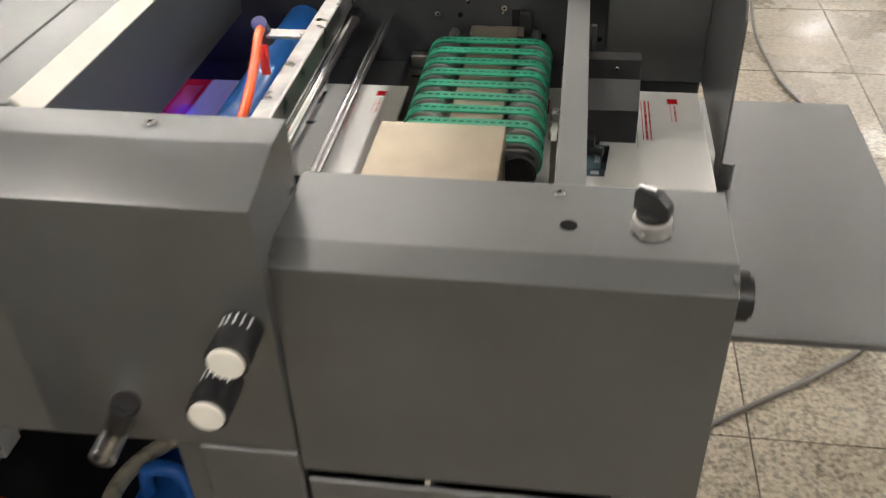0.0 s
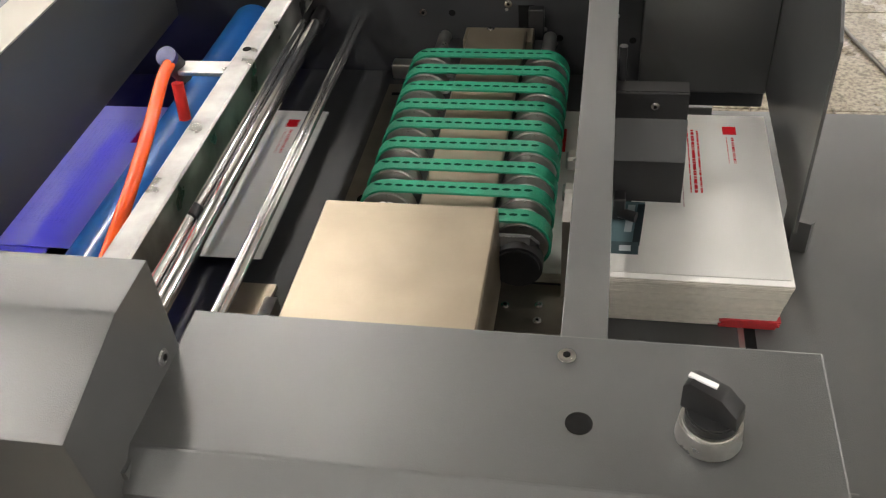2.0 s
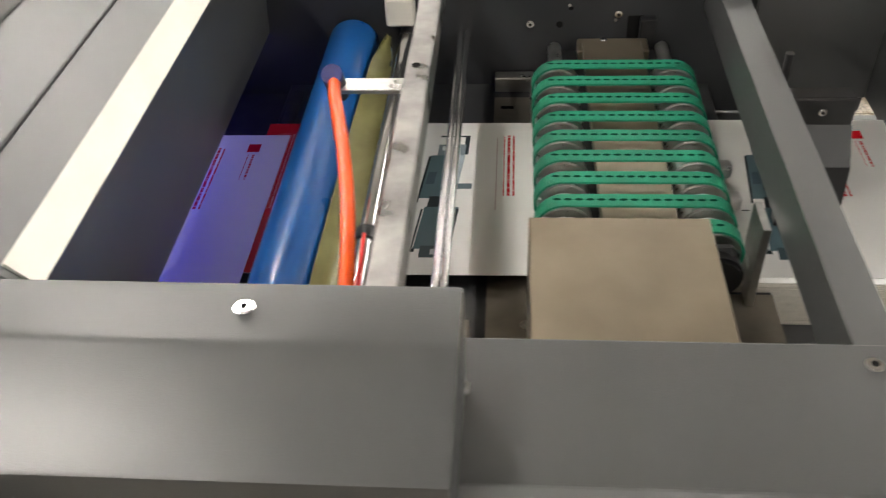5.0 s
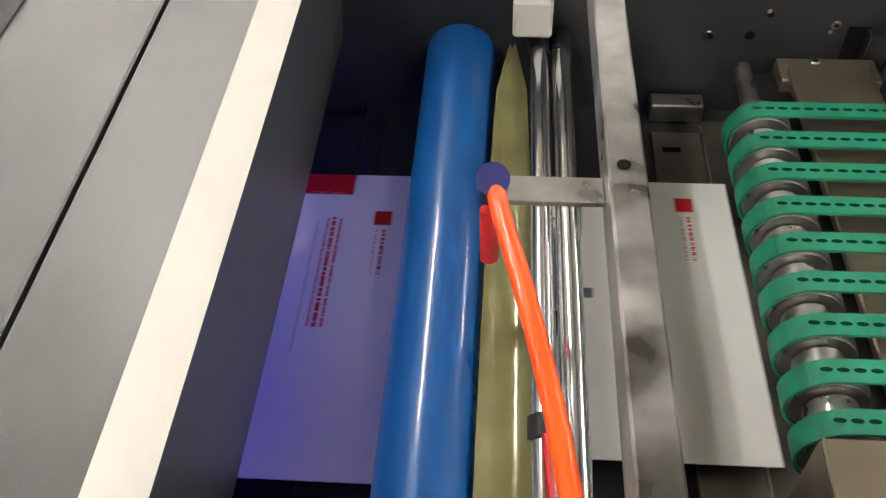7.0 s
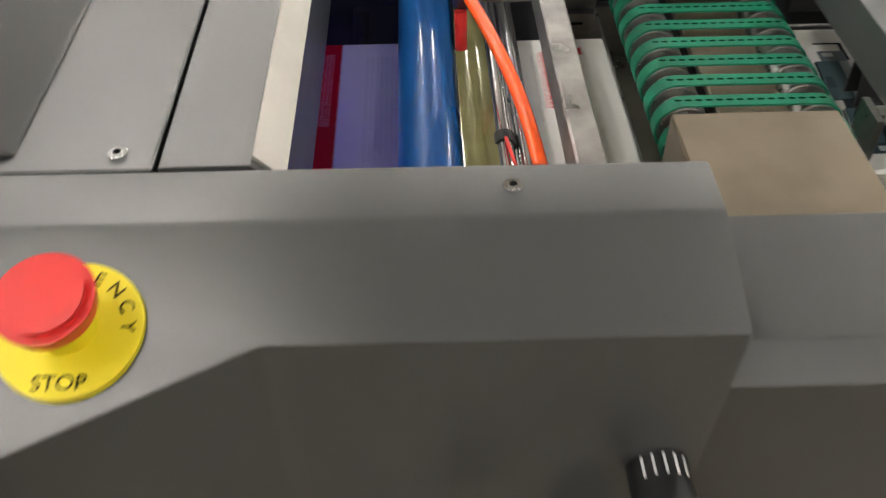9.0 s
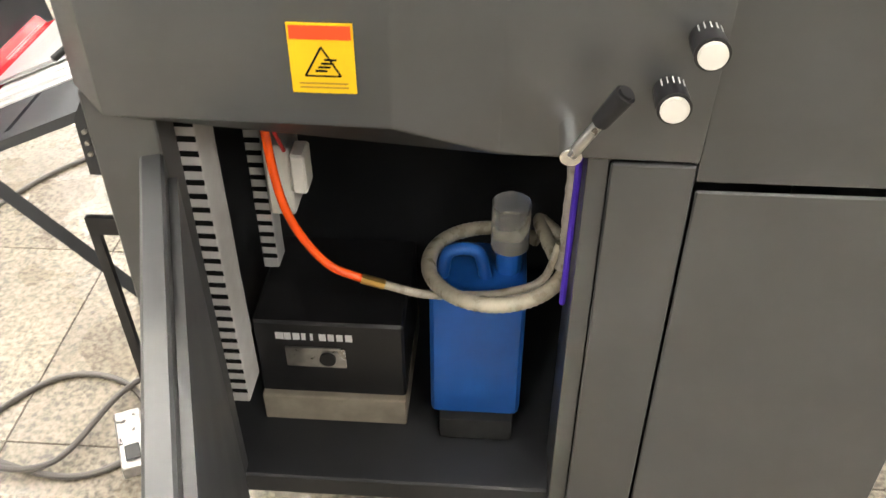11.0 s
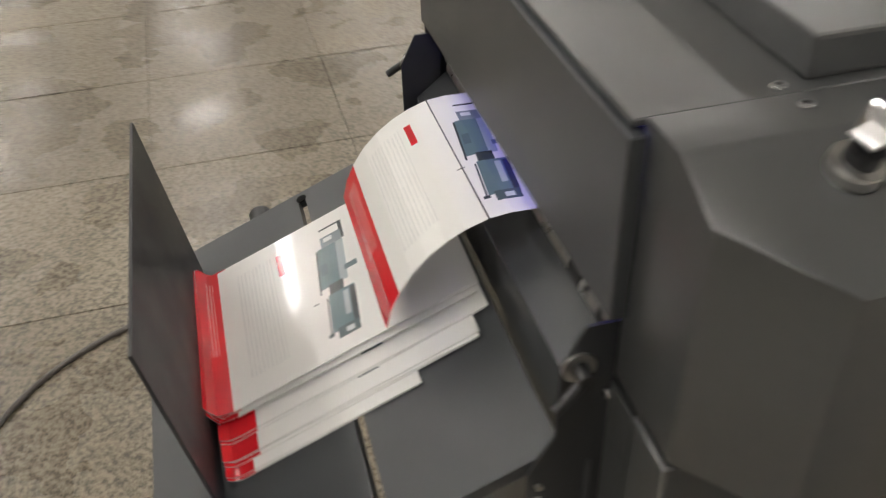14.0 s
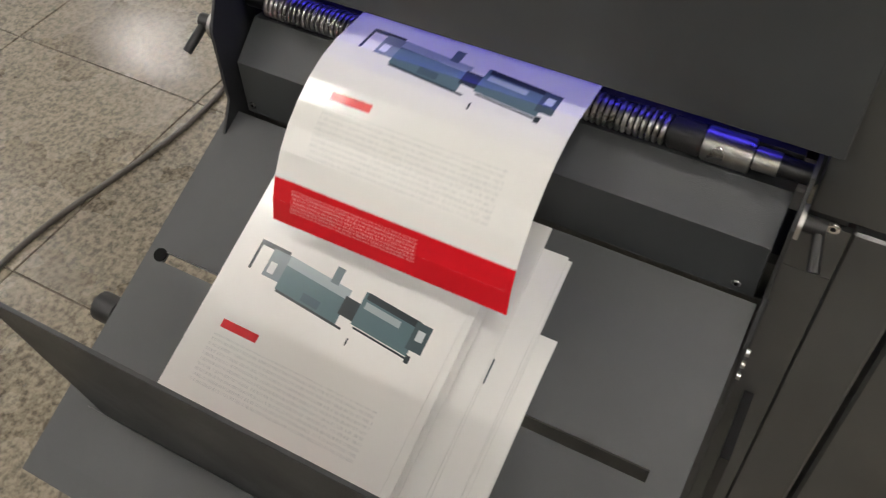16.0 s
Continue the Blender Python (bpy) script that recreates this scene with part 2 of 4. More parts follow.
def prism(pts, a0, a1, axis, bevel=0.0, bm=None):
    """A closed outline of 2D points, drawn out along an axis: 'x' takes (y, z), 'y' takes (x, z), 'z' takes (x, y)."""
    bm = bm or bmesh.new()
    put = {"x": lambda a, p: (a, p[0], p[1]), "y": lambda a, p: (p[0], a, p[1]), "z": lambda a, p: (p[0], p[1], a)}[axis]
    v0 = [bm.verts.new(put(a0, p)) for p in pts]
    v1 = [bm.verts.new(put(a1, p)) for p in pts]
    fs = [bm.faces.new(v0), bm.faces.new(v1[::-1])]
    n = len(pts)
    for i in range(n):
        fs.append(bm.faces.new((v0[i], v1[i], v1[(i + 1) % n], v0[(i + 1) % n])))
    bmesh.ops.recalc_face_normals(bm, faces=fs)
    if bevel:
        es = list({e for f in fs for e in f.edges})
        bmesh.ops.bevel(bm, geom=es, offset=bevel, segments=2, affect="EDGES", profile=0.6)
    return bm


def cyl(p0, p1, r, bm=None, n=24, r1=None, bevel=0.0):
    bm = bm or bmesh.new()
    p0, p1 = Vector(p0), Vector(p1)
    d = p1 - p0
    m = Matrix.Translation((p0 + p1) / 2) @ d.to_track_quat("Z", "Y").to_matrix().to_4x4()
    g = bmesh.ops.create_cone(bm, cap_ends=True, segments=n, radius1=r, radius2=r if r1 is None else r1, depth=d.length, matrix=m)
    if bevel:
        es = [e for e in {e for v in g["verts"] for e in v.link_edges} if any(len(f.verts) > 4 for f in e.link_faces)]
        bmesh.ops.bevel(bm, geom=es, offset=bevel, segments=2, affect="EDGES")
    return bm


def spline(pts, step=8):
    """Points along a smooth line through pts."""
    p = [Vector(q) for q in pts]
    p = [2 * p[0] - p[1]] + p + [2 * p[-1] - p[-2]]
    out = []
    for i in range(1, len(p) - 2):
        for k in range(step):
            t = k / step
            a, b, c, d = p[i - 1 : i + 3]
            out.append(0.5 * (2 * b + (c - a) * t + (2 * a - 5 * b + 4 * c - d) * t * t + (3 * b - a - 3 * c + d) * t * t * t))
    return out + [p[-2]]


def tube(pts, r, n=10, step=8, bm=None, ribs=None):
    bm = bm or bmesh.new()
    line = spline(pts, step)
    rings, side = [], None
    for i, q in enumerate(line):
        d = (line[min(i + 1, len(line) - 1)] - line[max(i - 1, 0)]).normalized()
        side = d.orthogonal().normalized() if side is None else (side - d * side.dot(d)).normalized()
        up = d.cross(side)
        rr = r * (1 + (ribs or 0) * (i % 2))
        rings.append([bm.verts.new(q + (side * math.cos(a) + up * math.sin(a)) * rr) for a in (2 * math.pi * k / n for k in range(n))])
    for a, b in zip(rings, rings[1:]):
        for k in range(n):
            bm.faces.new((a[k], a[(k + 1) % n], b[(k + 1) % n], b[k]))
    bm.faces.new(rings[0][::-1])
    bm.faces.new(rings[-1])
    return bm


def screw(parent, at, axis=(0, 0, 1), r=0.0045):
    """A domed screw with a dark hexagon socket."""
    a, d = Vector(at), Vector(axis)
    bm = cyl(a, a + d * 0.0028, r, n=16, bevel=0.0009)
    known = set(bm.faces)
    cyl(a + d * 0.002, a + d * 0.00295, r * 0.45, bm=bm, n=6)
    for f in bm.faces:
        if f not in known:
            f.material_index = 1
    return part("screw", bm, [CHROME, INK], parent, "bright domed socket screw", smooth=True)


# ---- room ----
def structure(name, bm, material, label):
    return tagged(link_mesh(name, bm, material), label, kind="structure")


X0, X1, Y0, Y1, H = -7.8, 7.4, -5.2, 13.0, 3.6
structure("wall_north", box(X0, X1, Y1, Y1 + 0.15, FL, H), PLASTER, "pale painted plaster workshop wall")
structure("wall_south", box(X0, X1, Y0 - 0.15, Y0, FL, H), PLASTER, "pale painted plaster workshop wall")
structure("wall_west", box(X0 - 0.15, X0, Y0, Y1, FL, H), PLASTER, "pale painted plaster workshop wall")
structure("wall_east", box(X1, X1 + 0.15, Y0, Y1, FL, H), PLASTER, "pale painted plaster workshop wall")
structure("ceiling", box(X0, X1, Y0, Y1, H, H + 0.1), CEILING, "plain white ceiling")


def ceiling_light(x, y):
    e = thing("ceiling_light", "long white twin-tube ceiling light", "lamp", "ceiling lights", (x, y, H))
    part("housing", box(-0.09, 0.09, -0.62, 0.62, -0.05, -0.001, 0.004), WHITE, e)
    for s in (-0.04, 0.04):
        part("tube", cyl((s, -0.6, -0.07), (s, 0.6, -0.07), 0.022, n=8), GLOW, e, "glowing fluorescent tube", True)
    return e


lamp = ceiling_light(-6.0, -3.6)
for i in range(6):
    for j in range(6):
        if (i or j) and not (i == 3 and j in (1, 2)):
            copy_thing(lamp, pose(-6.0 + 2.3 * i, -3.6 + 3.0 * j, H))
floor = structure("floor", box(X0, X1, Y0, Y1, FL - 0.12, FL - 0.003), GROUT, "speckled beige stone tile floor with dark joints")

# ---- the coating machine ----
M = thing("uv_coating_machine", "dark grey sheet-metal desktop UV coating machine with open feeder", "machine")

# feeder front housing: folded top with a sloping lip
fold = [(0.018, 0.991), (-0.068, 0.991), (-0.085, 0.977), (-0.085, 0.768), (-0.081, 0.768), (-0.081, 0.9755), (-0.0665, 0.987), (0.018, 0.987)]
hood = part("feeder_cover", prism(fold, -0.192, 0.121, "x", 0.0012), PAINT, M, "folded dark grey feeder cover")
part("end_plate", box(0.117, 0.1205, -0.0805, 0.017, 0.768, 0.9865), PAINT, hood)
part("end_plate", box(-0.1915, -0.188, -0.0805, 0.017, 0.768, 0.9865), PAINT, hood)
screw(hood, (0.003, 0.003, 0.991))
bm = cyl((0.0105, -0.035, 0.9905), (0.0105, -0.035, 0.9914), 0.0062, n=20)
part("hole", bm, INK, hood, "empty round switch hole")
knob = part("selector_switch", cyl((0.066, -0.036, 0.9912), (0.066, -0.036, 1.003), 0.0145, n=32, r1=0.0132, bevel=0.0012), STEEL, M, "black selector switch with chrome bezel", True)
part("black_base", cyl((0.066, -0.036, 1.003), (0.066, -0.036, 1.0085), 0.0115, n=28, bevel=0.0008), BLACK, knob, "", True)
bm = prism([(-0.013, 0), (0.0125, 0), (0.0115, 0.008), (0.004, 0.0145), (-0.0105, 0.0165), (-0.013, 0.0135)], -0.0048, 0.0048, "y", 0.0012)
bm.transform(Matrix.Translation((0.066, -0.036, 1.0075)) @ pose(0, 0, 0, 0, 0, -28))
part("pointer_grip", bm, BLACK, knob, "black pointer grip", True)
bm = box(-0.0125, 0.0, -0.0012, 0.0012, 0.0160, 0.0170)
bm.transform(Matrix.Translation((0.066, -0.036, 1.0075)) @ pose(0, 0, 0, 0, 0, -28))
part("white_line", bm, WHITEPRINT, knob)
bm = cyl((0.1215, -0.055, 0.955), (0.135, -0.055, 0.955), 0.018, n=28, bevel=0.003)
part("side_knob", bm, BLACK, M, "round black side knob", True)

# lower front panels
part("feeder_door", box(-0.190, 0.121, -0.085, -0.08, 0.10, 0.756, 0.002), PAINT, M, "flat grey lower door")
part("side_panel", box(-0.279, -0.1935, -0.0855, -0.078, 0.10, 0.786, 0.002), PAINT, M, "narrow grey lower panel")
part("feeder_side", box(0.1165, 0.121, -0.0795, 0.47, 0.10, 0.765), PAINT, M)
part("feeder_back", box(-0.19, 0.116, 0.465, 0.47, 0.10, 0.84), PAINT, M)
part("feeder_floor", box(-0.19, 0.116, -0.0795, 0.4645, 0.10, 0.105), GREY_DARK, M)

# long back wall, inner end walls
back = part("rear_wall", box(-0.822, 0.16, 0.4655, 0.472, 0.842, 1.03, 0.001), GREY_DARK, M, "dark rear wall with screw holes")
random.seed(4)
for k in range(34):
    hx, hz = random.uniform(-0.18, 0.14), random.uniform(0.90, 1.02)
    part("hole", cyl((hx, 0.4658, hz), (hx, 0.4652, hz), random.choice((0.0016, 0.0022, 0.0032)), n=10), INK if k % 3 else STEEL, back)
for hx, hz in ((-0.154, 0.936), (-0.075, 0.945), (0.055, 0.93)):
    screw(back, (hx, 0.4655, hz), (0, -1, 0), 0.0035)
part("slot", box(-0.066, -0.052, 0.4645, 0.4653, 0.915, 0.943), INK, back)
part("slot", box(0.063, 0.066, 0.4645, 0.4653, 0.895, 0.922), INK, back)

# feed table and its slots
table = part("feed_table", box(-0.385, 0.014, -0.03, 0.4645, 0.862, 0.874, 0.001), GREY_DARK, M, "dark steel feed table")
part("table_plate", box(-0.186, -0.1535, 0.03, 0.434, 0.8742, 0.8772), ZINC_SHADED, table)
part("slot", box(-0.180, -0.168, 0.414, 0.418, 0.8773, 0.8778), INK, table)
part("bright_edge", box(-0.1530, -0.1518, 0.03, 0.44, 0.8742, 0.8795), STEEL, table)
part("end_lug", box(-0.186, -0.150, 0.448, 0.462, 0.8742, 0.889, 0.001), STEEL, table)
part("hole", cyl((-0.170, 0.2577, 0.8773), (-0.170, 0.2577, 0.8779), 0.0062, n=18), INK, table)
part("table_plate", box(-0.1515, -0.120, 0.02, 0.445, 0.8742, 0.8785), ZINC_SHADED, table)
part("table_plate", box(-0.246, -0.212, 0.02, 0.155, 0.8742, 0.8775), ZINC, table)
part("table_plate", box(-0.205, -0.196, 0.02, 0.12, 0.8773, 0.90), STEEL, table)
part("table_plate", box(-0.05, 0.013, 0.02, 0.172, 0.8742, 0.877), ZINC_SHADED, table)
part("table_plate", box(-0.012, 0.012, 0.02, 0.10, 0.8771, 0.8795), ZINC, table)
for sx, sy in ((-0.045, 0.148), (-0.022, 0.150), (-0.022, 0.135)):
    screw(table, (sx, sy, 0.877), r=0.003)

# square plate beside the belts
plate = part("cover_plate", box(-0.158, -0.047, 0.0175, 0.146, 0.9635, 0.966, 0.0008), ZINC, M, "plain yellowed zinc cover plate")
part("plate_flange", box(-0.158, -0.1555, 0.0175, 0.146, 0.90, 0.9633), ZINC, plate)
part("plate_flange", box(-0.0495, -0.047, 0.0175, 0.146, 0.90, 0.9633), ZINC, plate)

# suction belts on two shafts
feeder = part("belt_head", box(-0.128, -0.038, 0.150, 0.445, 0.905, 0.92, 0.001), BLACK, M, "suction belt head")
XL, XR, ZC, R = -0.1320, -0.036, 0.9195, 0.0195
part("shaft", cyl((XL, 0.15, ZC), (XL, 0.45, ZC), 0.006, n=14), STEEL, feeder, "", True)
part("shaft", cyl((XR, 0.15, ZC), (XR, 0.45, ZC), 0.006, n=14), STEEL, feeder, "", True)
part("belt_table", box(-0.108, -0.056, 0.152, 0.44, 0.9255, 0.932, 0.001), ZINC, feeder, "beige metal belt table")
part("end_block", box(-0.112, -0.050, 0.426, 0.450, 0.905, 0.929, 0.001), ZINC, feeder)
part("end_block", box(-0.06, -0.022, 0.148, 0.157, 0.9, 0.938, 0.006), BLACK, feeder)
part("end_block", cyl((-0.036, 0.142, 0.918), (-0.036, 0.156, 0.918), 0.017, n=24, bevel=0.002), BLACK, feeder, "", True)
screw(feeder, (-0.089, 0.444, 0.929), r=0.0035)
part("latch", box(-0.056, -0.042, 0.452, 0.461, 0.915, 0.945, 0.001), BLACK, feeder)


def belt_mesh():
    bm = bmesh.new()
    n, w, t = 14, 0.0064, 0.0017
    loop = []
    for k in range(n + 1):
        a = math.pi / 2 + math.pi * k / n
        loop.append((XL + R * math.cos(a), ZC + R * math.sin(a), math.cos(a), math.sin(a)))
    for k in range(n + 1):
        a = -math.pi / 2 + math.pi * k / n
        loop.append((XR + R * math.cos(a), ZC + R * math.sin(a), math.cos(a), math.sin(a)))
    rings = []
    for x, z, nx, nz in loop:
        rings.append([bm.verts.new(c) for c in ((x, -w, z), (x + nx * t, -w, z + nz * t), (x + nx * t, w, z + nz * t), (x, w, z))])
    for a, b in zip(rings, rings[1:] + rings[:1]):
        for k in range(4):
            bm.faces.new((a[k], a[(k + 1) % 4], b[(k + 1) % 4], b[k]))
    bmesh.ops.recalc_face_normals(bm, faces=bm.faces[:])
    return bm


def hole_mesh():
    bm = bmesh.new()
    for k in range(15):
        x = XL - 0.006 + k * 0.0075
        bmesh.ops.create_circle(bm, cap_ends=True, segments=10, radius=0.0016, matrix=Matrix.Translation((x, 0, ZC + R + 0.0019)) @ Matrix.Diagonal((1.9, 0.85, 1, 1)))
    return bm


first = part("green_belt", belt_mesh(), GREEN, feeder, "perforated green suction belt")
first.location = (0, 0.17, 0)
perf = tagged(part("perforation", hole_mesh(), HOLE, first), kind="stuff")
wheel_bm = cyl((0, -0.0065, 0), (0, 0.0065, 0), R - 0.0005, n=24, bevel=0.001)
wheel = part("belt_wheel", wheel_bm, STEEL, feeder, "steel belt wheel", True)
wheel.location = (XL, 0.17, ZC)
for k in range(9):
    y = 0.170 + k * 0.0266
    if k:
        b2 = new("green_belt", first.data)
        b2.parent, b2.location = feeder, (0, y, 0)
        tagged(b2, "perforated green suction belt")
        p2 = new("perforation", perf.data)
        p2.parent = b2
        tagged(p2, kind="stuff")
    for wx in (XL, XR):
        if k == 0 and wx == XL:
            continue
        w2 = new("belt_wheel", wheel.data)
        w2.parent, w2.location = feeder, (wx, y, ZC)
    for wx in (XL, XR):
        part("spacer", cyl((wx, y + 0.0075, ZC), (wx, y + 0.0192, ZC), 0.0125, n=16), STEEL, feeder, "", True)

# cross bar over the stack, its black bracket and separator fittings
bar = part("cross_bar", prism([(-0.001, 0.95), (-0.001, 0.988), (0.022, 0.988), (0.022, 0.95), (0.0195, 0.95), (0.0195, 0.9855), (0.0015, 0.9855), (0.0015, 0.95)], 0.018, 0.4645, "y", 0.0006), PAINT, M, "grey channel cross bar")
brk = part("black_bracket", prism([(0.0225, 0.975), (0.073, 0.975), (0.073, 0.951), (0.074, 0.93), (0.068, 0.896), (0.0225, 0.896)], 0.268, 0.271, "y", 0.0006), BLACK, M, "bent black sheet bracket")
part("bracket_lip", box(0.0225, 0.073, 0.2715, 0.285, 0.972, 0.975), BLACK, brk)
part("bracket_face", prism([(0.268, 0.951), (0.2675, 0.955), (0.250, 0.93), (0.246, 0.897), (0.249, 0.897), (0.2535, 0.928)], 0.0225, 0.0735, "x"), BLACK, brk)
screw(brk, (0.05, 0.268, 0.966), (0, -1, 0), 0.003)
part("post", cyl((0.026, 0.29, 0.93), (0.026, 0.29, 1.0), 0.003, n=12), BLACK, brk, "", True)
sep = part("separator_finger", box(0.025, 0.034, 0.236, 0.248, 0.886, 0.905, 0.001), BLACK, M, "small black separator finger")
part("finger_tip", cyl((0.03, 0.238, 0.892), (0.042, 0.233, 0.892), 0.004, n=12), BLACK, sep, "", True)
for fy in (0.235, 0.275):
    part("side_finger", box(-0.012, -0.0015, fy, fy + 0.012, 0.9, 0.912, 0.002), STEEL, M)
part("bar_leg", box(-0.008, -0.003, 0.16, 0.19, 0.878, 0.945), STEEL, M)

# rails and rollers between the belts and the coating unit
steelbar = part("steel_frame_bar", box(-0.2415, -0.2248, 0.0, 0.4645, 0.992, 1.016, 0.0012), WORN, M, "worn bare steel frame bar")
part("hole", cyl((-0.2345, 0.247, 1.0161), (-0.2345, 0.247, 1.0166), 0.0030, n=14), INK, steelbar)
for rx in (-0.2170, -0.2112):
    part("guide_rod", cyl((rx, -0.003, 0.930), (rx, 0.4645, 0.930), 0.0027, n=16), CHROME, M, "polished round guide rod", True)
part("blue_roller", cyl((-0.3165, 0.0, 0.922), (-0.3165, 0.459, 0.922), 0.0232, n=48, bevel=0.0012), BLUE, M, "glossy blue rubber coating roller", True)
part("roller_journal", cyl((-0.3165, 0.459, 0.922), (-0.3165, 0.4645, 0.922), 0.011, n=24), STEEL, M, "", True)
pool = bmesh.new()
pool_rings = []
for py, half, pz in ((0.0, 1.0, 0.9365), (0.15, 1.0, 0.9362), (0.30, 0.95, 0.9358), (0.40, 0.75, 0.935), (0.452, 0.15, 0.933)):
    mid = -0.2825
    pool_rings.append([pool.verts.new((mid + q * half * 0.0125, py, pz + r)) for q, r in ((-1.0, 0.002), (-0.5, -0.0008), (0.0, -0.0016), (0.5, -0.0008), (1.0, 0.002), (0.4, -0.012), (-0.4, -0.012))])
for ra, rb in zip(pool_rings, pool_rings[1:]):
    for k in range(7):
        pool.faces.new((ra[k], ra[(k + 1) % 7], rb[(k + 1) % 7], rb[k]))
pool.faces.new(pool_rings[0][::-1])
pool.faces.new(pool_rings[-1])
bmesh.ops.recalc_face_normals(pool, faces=pool.faces[:])
part("varnish_pool", pool, OLIVE, M, "yellowish varnish pooled in the roller nip", True)
part("chrome_roller", cyl((-0.2655, 0.0, 0.934), (-0.2655, 0.44, 0.934), 0.0066, n=32), CHROME, M, "polished chrome metering roller", True)
part("chrome_roller", cyl((-0.2512, 0.0, 0.934), (-0.2512, 0.44, 0.934), 0.0066, n=32), CHROME, M, "polished chrome metering roller", True)
part("clamp_ring", cyl((-0.2655, 0.155, 0.934), (-0.2655, 0.168, 0.934), 0.0078, n=24, bevel=0.0008), BLACK, M, "black clamp ring", True)
for rx in (-0.2655, -0.2512):
    part("dark_journal", cyl((rx, 0.44, 0.934), (rx, 0.4645, 0.934), 0.0072, n=24), BLACK, M, "", True)
part("red_tube", tube([(-0.262, 0.0, 0.948), (-0.259, 0.05, 0.952), (-0.261, 0.10, 0.95), (-0.2655, 0.155, 0.943)], 0.0014, 8), REDPL, M)
part("impression_roller", cyl((-0.3165, 0.0, 0.842), (-0.3165, 0.4645, 0.842), 0.036, n=32), RUBBER, M, "", True)
part("bearing_block", box(-0.283, -0.258, 0.442, 0.4645, 0.945, 0.972, 0.002), WHITE, M, "ivory bearing block")
hold = part("tube_holder", box(-0.286, -0.242, 0.236, 0.252, 1.0, 1.0035, 0.0005), STEEL, M, "flat tube holder strip")
fit_ = part("elbow_fitting", cyl((-0.291, 0.254, 0.990), (-0.291, 0.238, 1.013), 0.0072, n=20, bevel=0.0015), BLACK, M, "black push-in elbow fitting", True)
part("blue_collar", cyl((-0.291, 0.2385, 1.0125), (-0.291, 0.236, 1.016), 0.0074, n=20), mat("blue_collar", 0.35, 0, (0.012, 0.012, 0.12)), fit_, "", True)
part("drip_nozzle", cyl((-0.2925, 0.243, 0.990), (-0.292, 0.238, 0.962), 0.0045, n=14), REDPL, fit_, "red drip nozzle", True)
part("orange_tube", tube([(-0.2900, 0.2365, 1.010), (-0.286, 0.215, 1.011), (-0.275, 0.17, 1.009), (-0.263, 0.11, 1.004), (-0.256, 0.05, 0.994), (-0.256, 0.015, 0.984), (-0.258, -0.01, 0.95)], 0.0044, 14, 10), ORANGE, M, "translucent orange air tube", True)

part("edge_strip", prism([(-0.4035, 1.0506), (-0.4025, 1.0525), (-0.3888, 1.0375), (-0.3898, 1.0356)], 0.0012, 0.4643, "y"), mat("satin_aluminium_strip", 0.45, 0.8, (0.72, 0.69, 0.63), 0.05, 30), M, "pale satin metal edge strip")
# coating unit: top covers and folded front
part("slope_cover", prism([(-0.4465, 1.046), (-0.4465, 1.05), (-0.4035, 1.05), (-0.390, 1.0352), (-0.397, 0.93), (-0.4, 0.93), (-0.3932, 1.034), (-0.405, 1.046)], -0.0036, 0.4645, "y", 0.0008), PAINT, M, "sloping grey guard over the lamp")
part("top_cover", box(-0.822, -0.4495, -0.0036, 0.4645, 1.044, 1.0495, 0.001), PAINT, M, "flat grey top cover")
part("seam_backing", box(-0.459, -0.439, 0.0, 0.4645, 1.034, 1.0436), INK, M)
part("front_flange", box(-0.812, -0.4045, -0.0036, -0.0004, 0.99, 1.0436), GREY_DARK, M)
lid = part("lamp_hood", prism([(-0.712, 1.05), (-0.515, 1.05), (-0.555, 1.07), (-0.575, 1.077), (-0.712, 1.077)], 0.006, 0.44, "y", 0.003), PAINT, M, "raised grey lamp hood")
for k in range(5):
    part("vent_slot", box(-0.66, -0.60, 0.10 + 0.012 * k, 0.105 + 0.012 * k, 1.0771, 1.0776), INK, lid)
crest, out = [(-0.189, -0.043, 1.050), (-0.815, -0.043, 1.051)], None


def console_shell():
    """Folded front cover: flat top strip, sloping panel, upright front that steps forward at the console."""
    bm = bmesh.new()
    top = [(-0.189, -0.008, 1.0505), (-0.815, -0.004, 1.0505)]
    edge = [(-0.190, -0.101, 1.034), (-0.390, -0.101, 1.035), (-0.489, -0.140, 1.0185), (-0.766, -0.137, 1.0185), (-0.815, -0.082, 1.031)]
    low = [(-0.193, -0.088, 0.792), (-0.392, -0.098, 0.802), (-0.491, -0.140, 0.852), (-0.765, -0.137, 0.853), (-0.815, -0.082, 0.855)]
    v = lambda q: bm.verts.new(q)
    t0, t1, c0, c1 = v(top[0]), v(top[1]), v(crest[0]), v(crest[1])
    ev, lv = [v(q) for q in edge], [v(q) for q in low]
    bm.faces.new((t0, t1, c1, c0))
    bm.faces.new((c0, c1, ev[4], ev[3], ev[2], ev[1], ev[0]))
    for k in range(4):
        bm.faces.new((ev[k], ev[k + 1], lv[k + 1], lv[k]))
    b0, b1 = v((-0.193, -0.004, 0.792)), v((-0.815, -0.004, 0.855))
    bm.faces.new((t0, c0, ev[0], lv[0], b0))
    bm.faces.new((t1, b1, lv[4], ev[4], c1))
    bm.faces.new((lv[0], lv[1], lv[2], lv[3], lv[4], b1, b0))
    bm.faces.new((t0, b0, b1, t1))
    bmesh.ops.recalc_face_normals(bm, faces=bm.faces[:])
    bmesh.ops.bevel(bm, geom=bm.edges[:], offset=0.0022, segments=2, affect="EDGES", profile=0.6)
    return bm


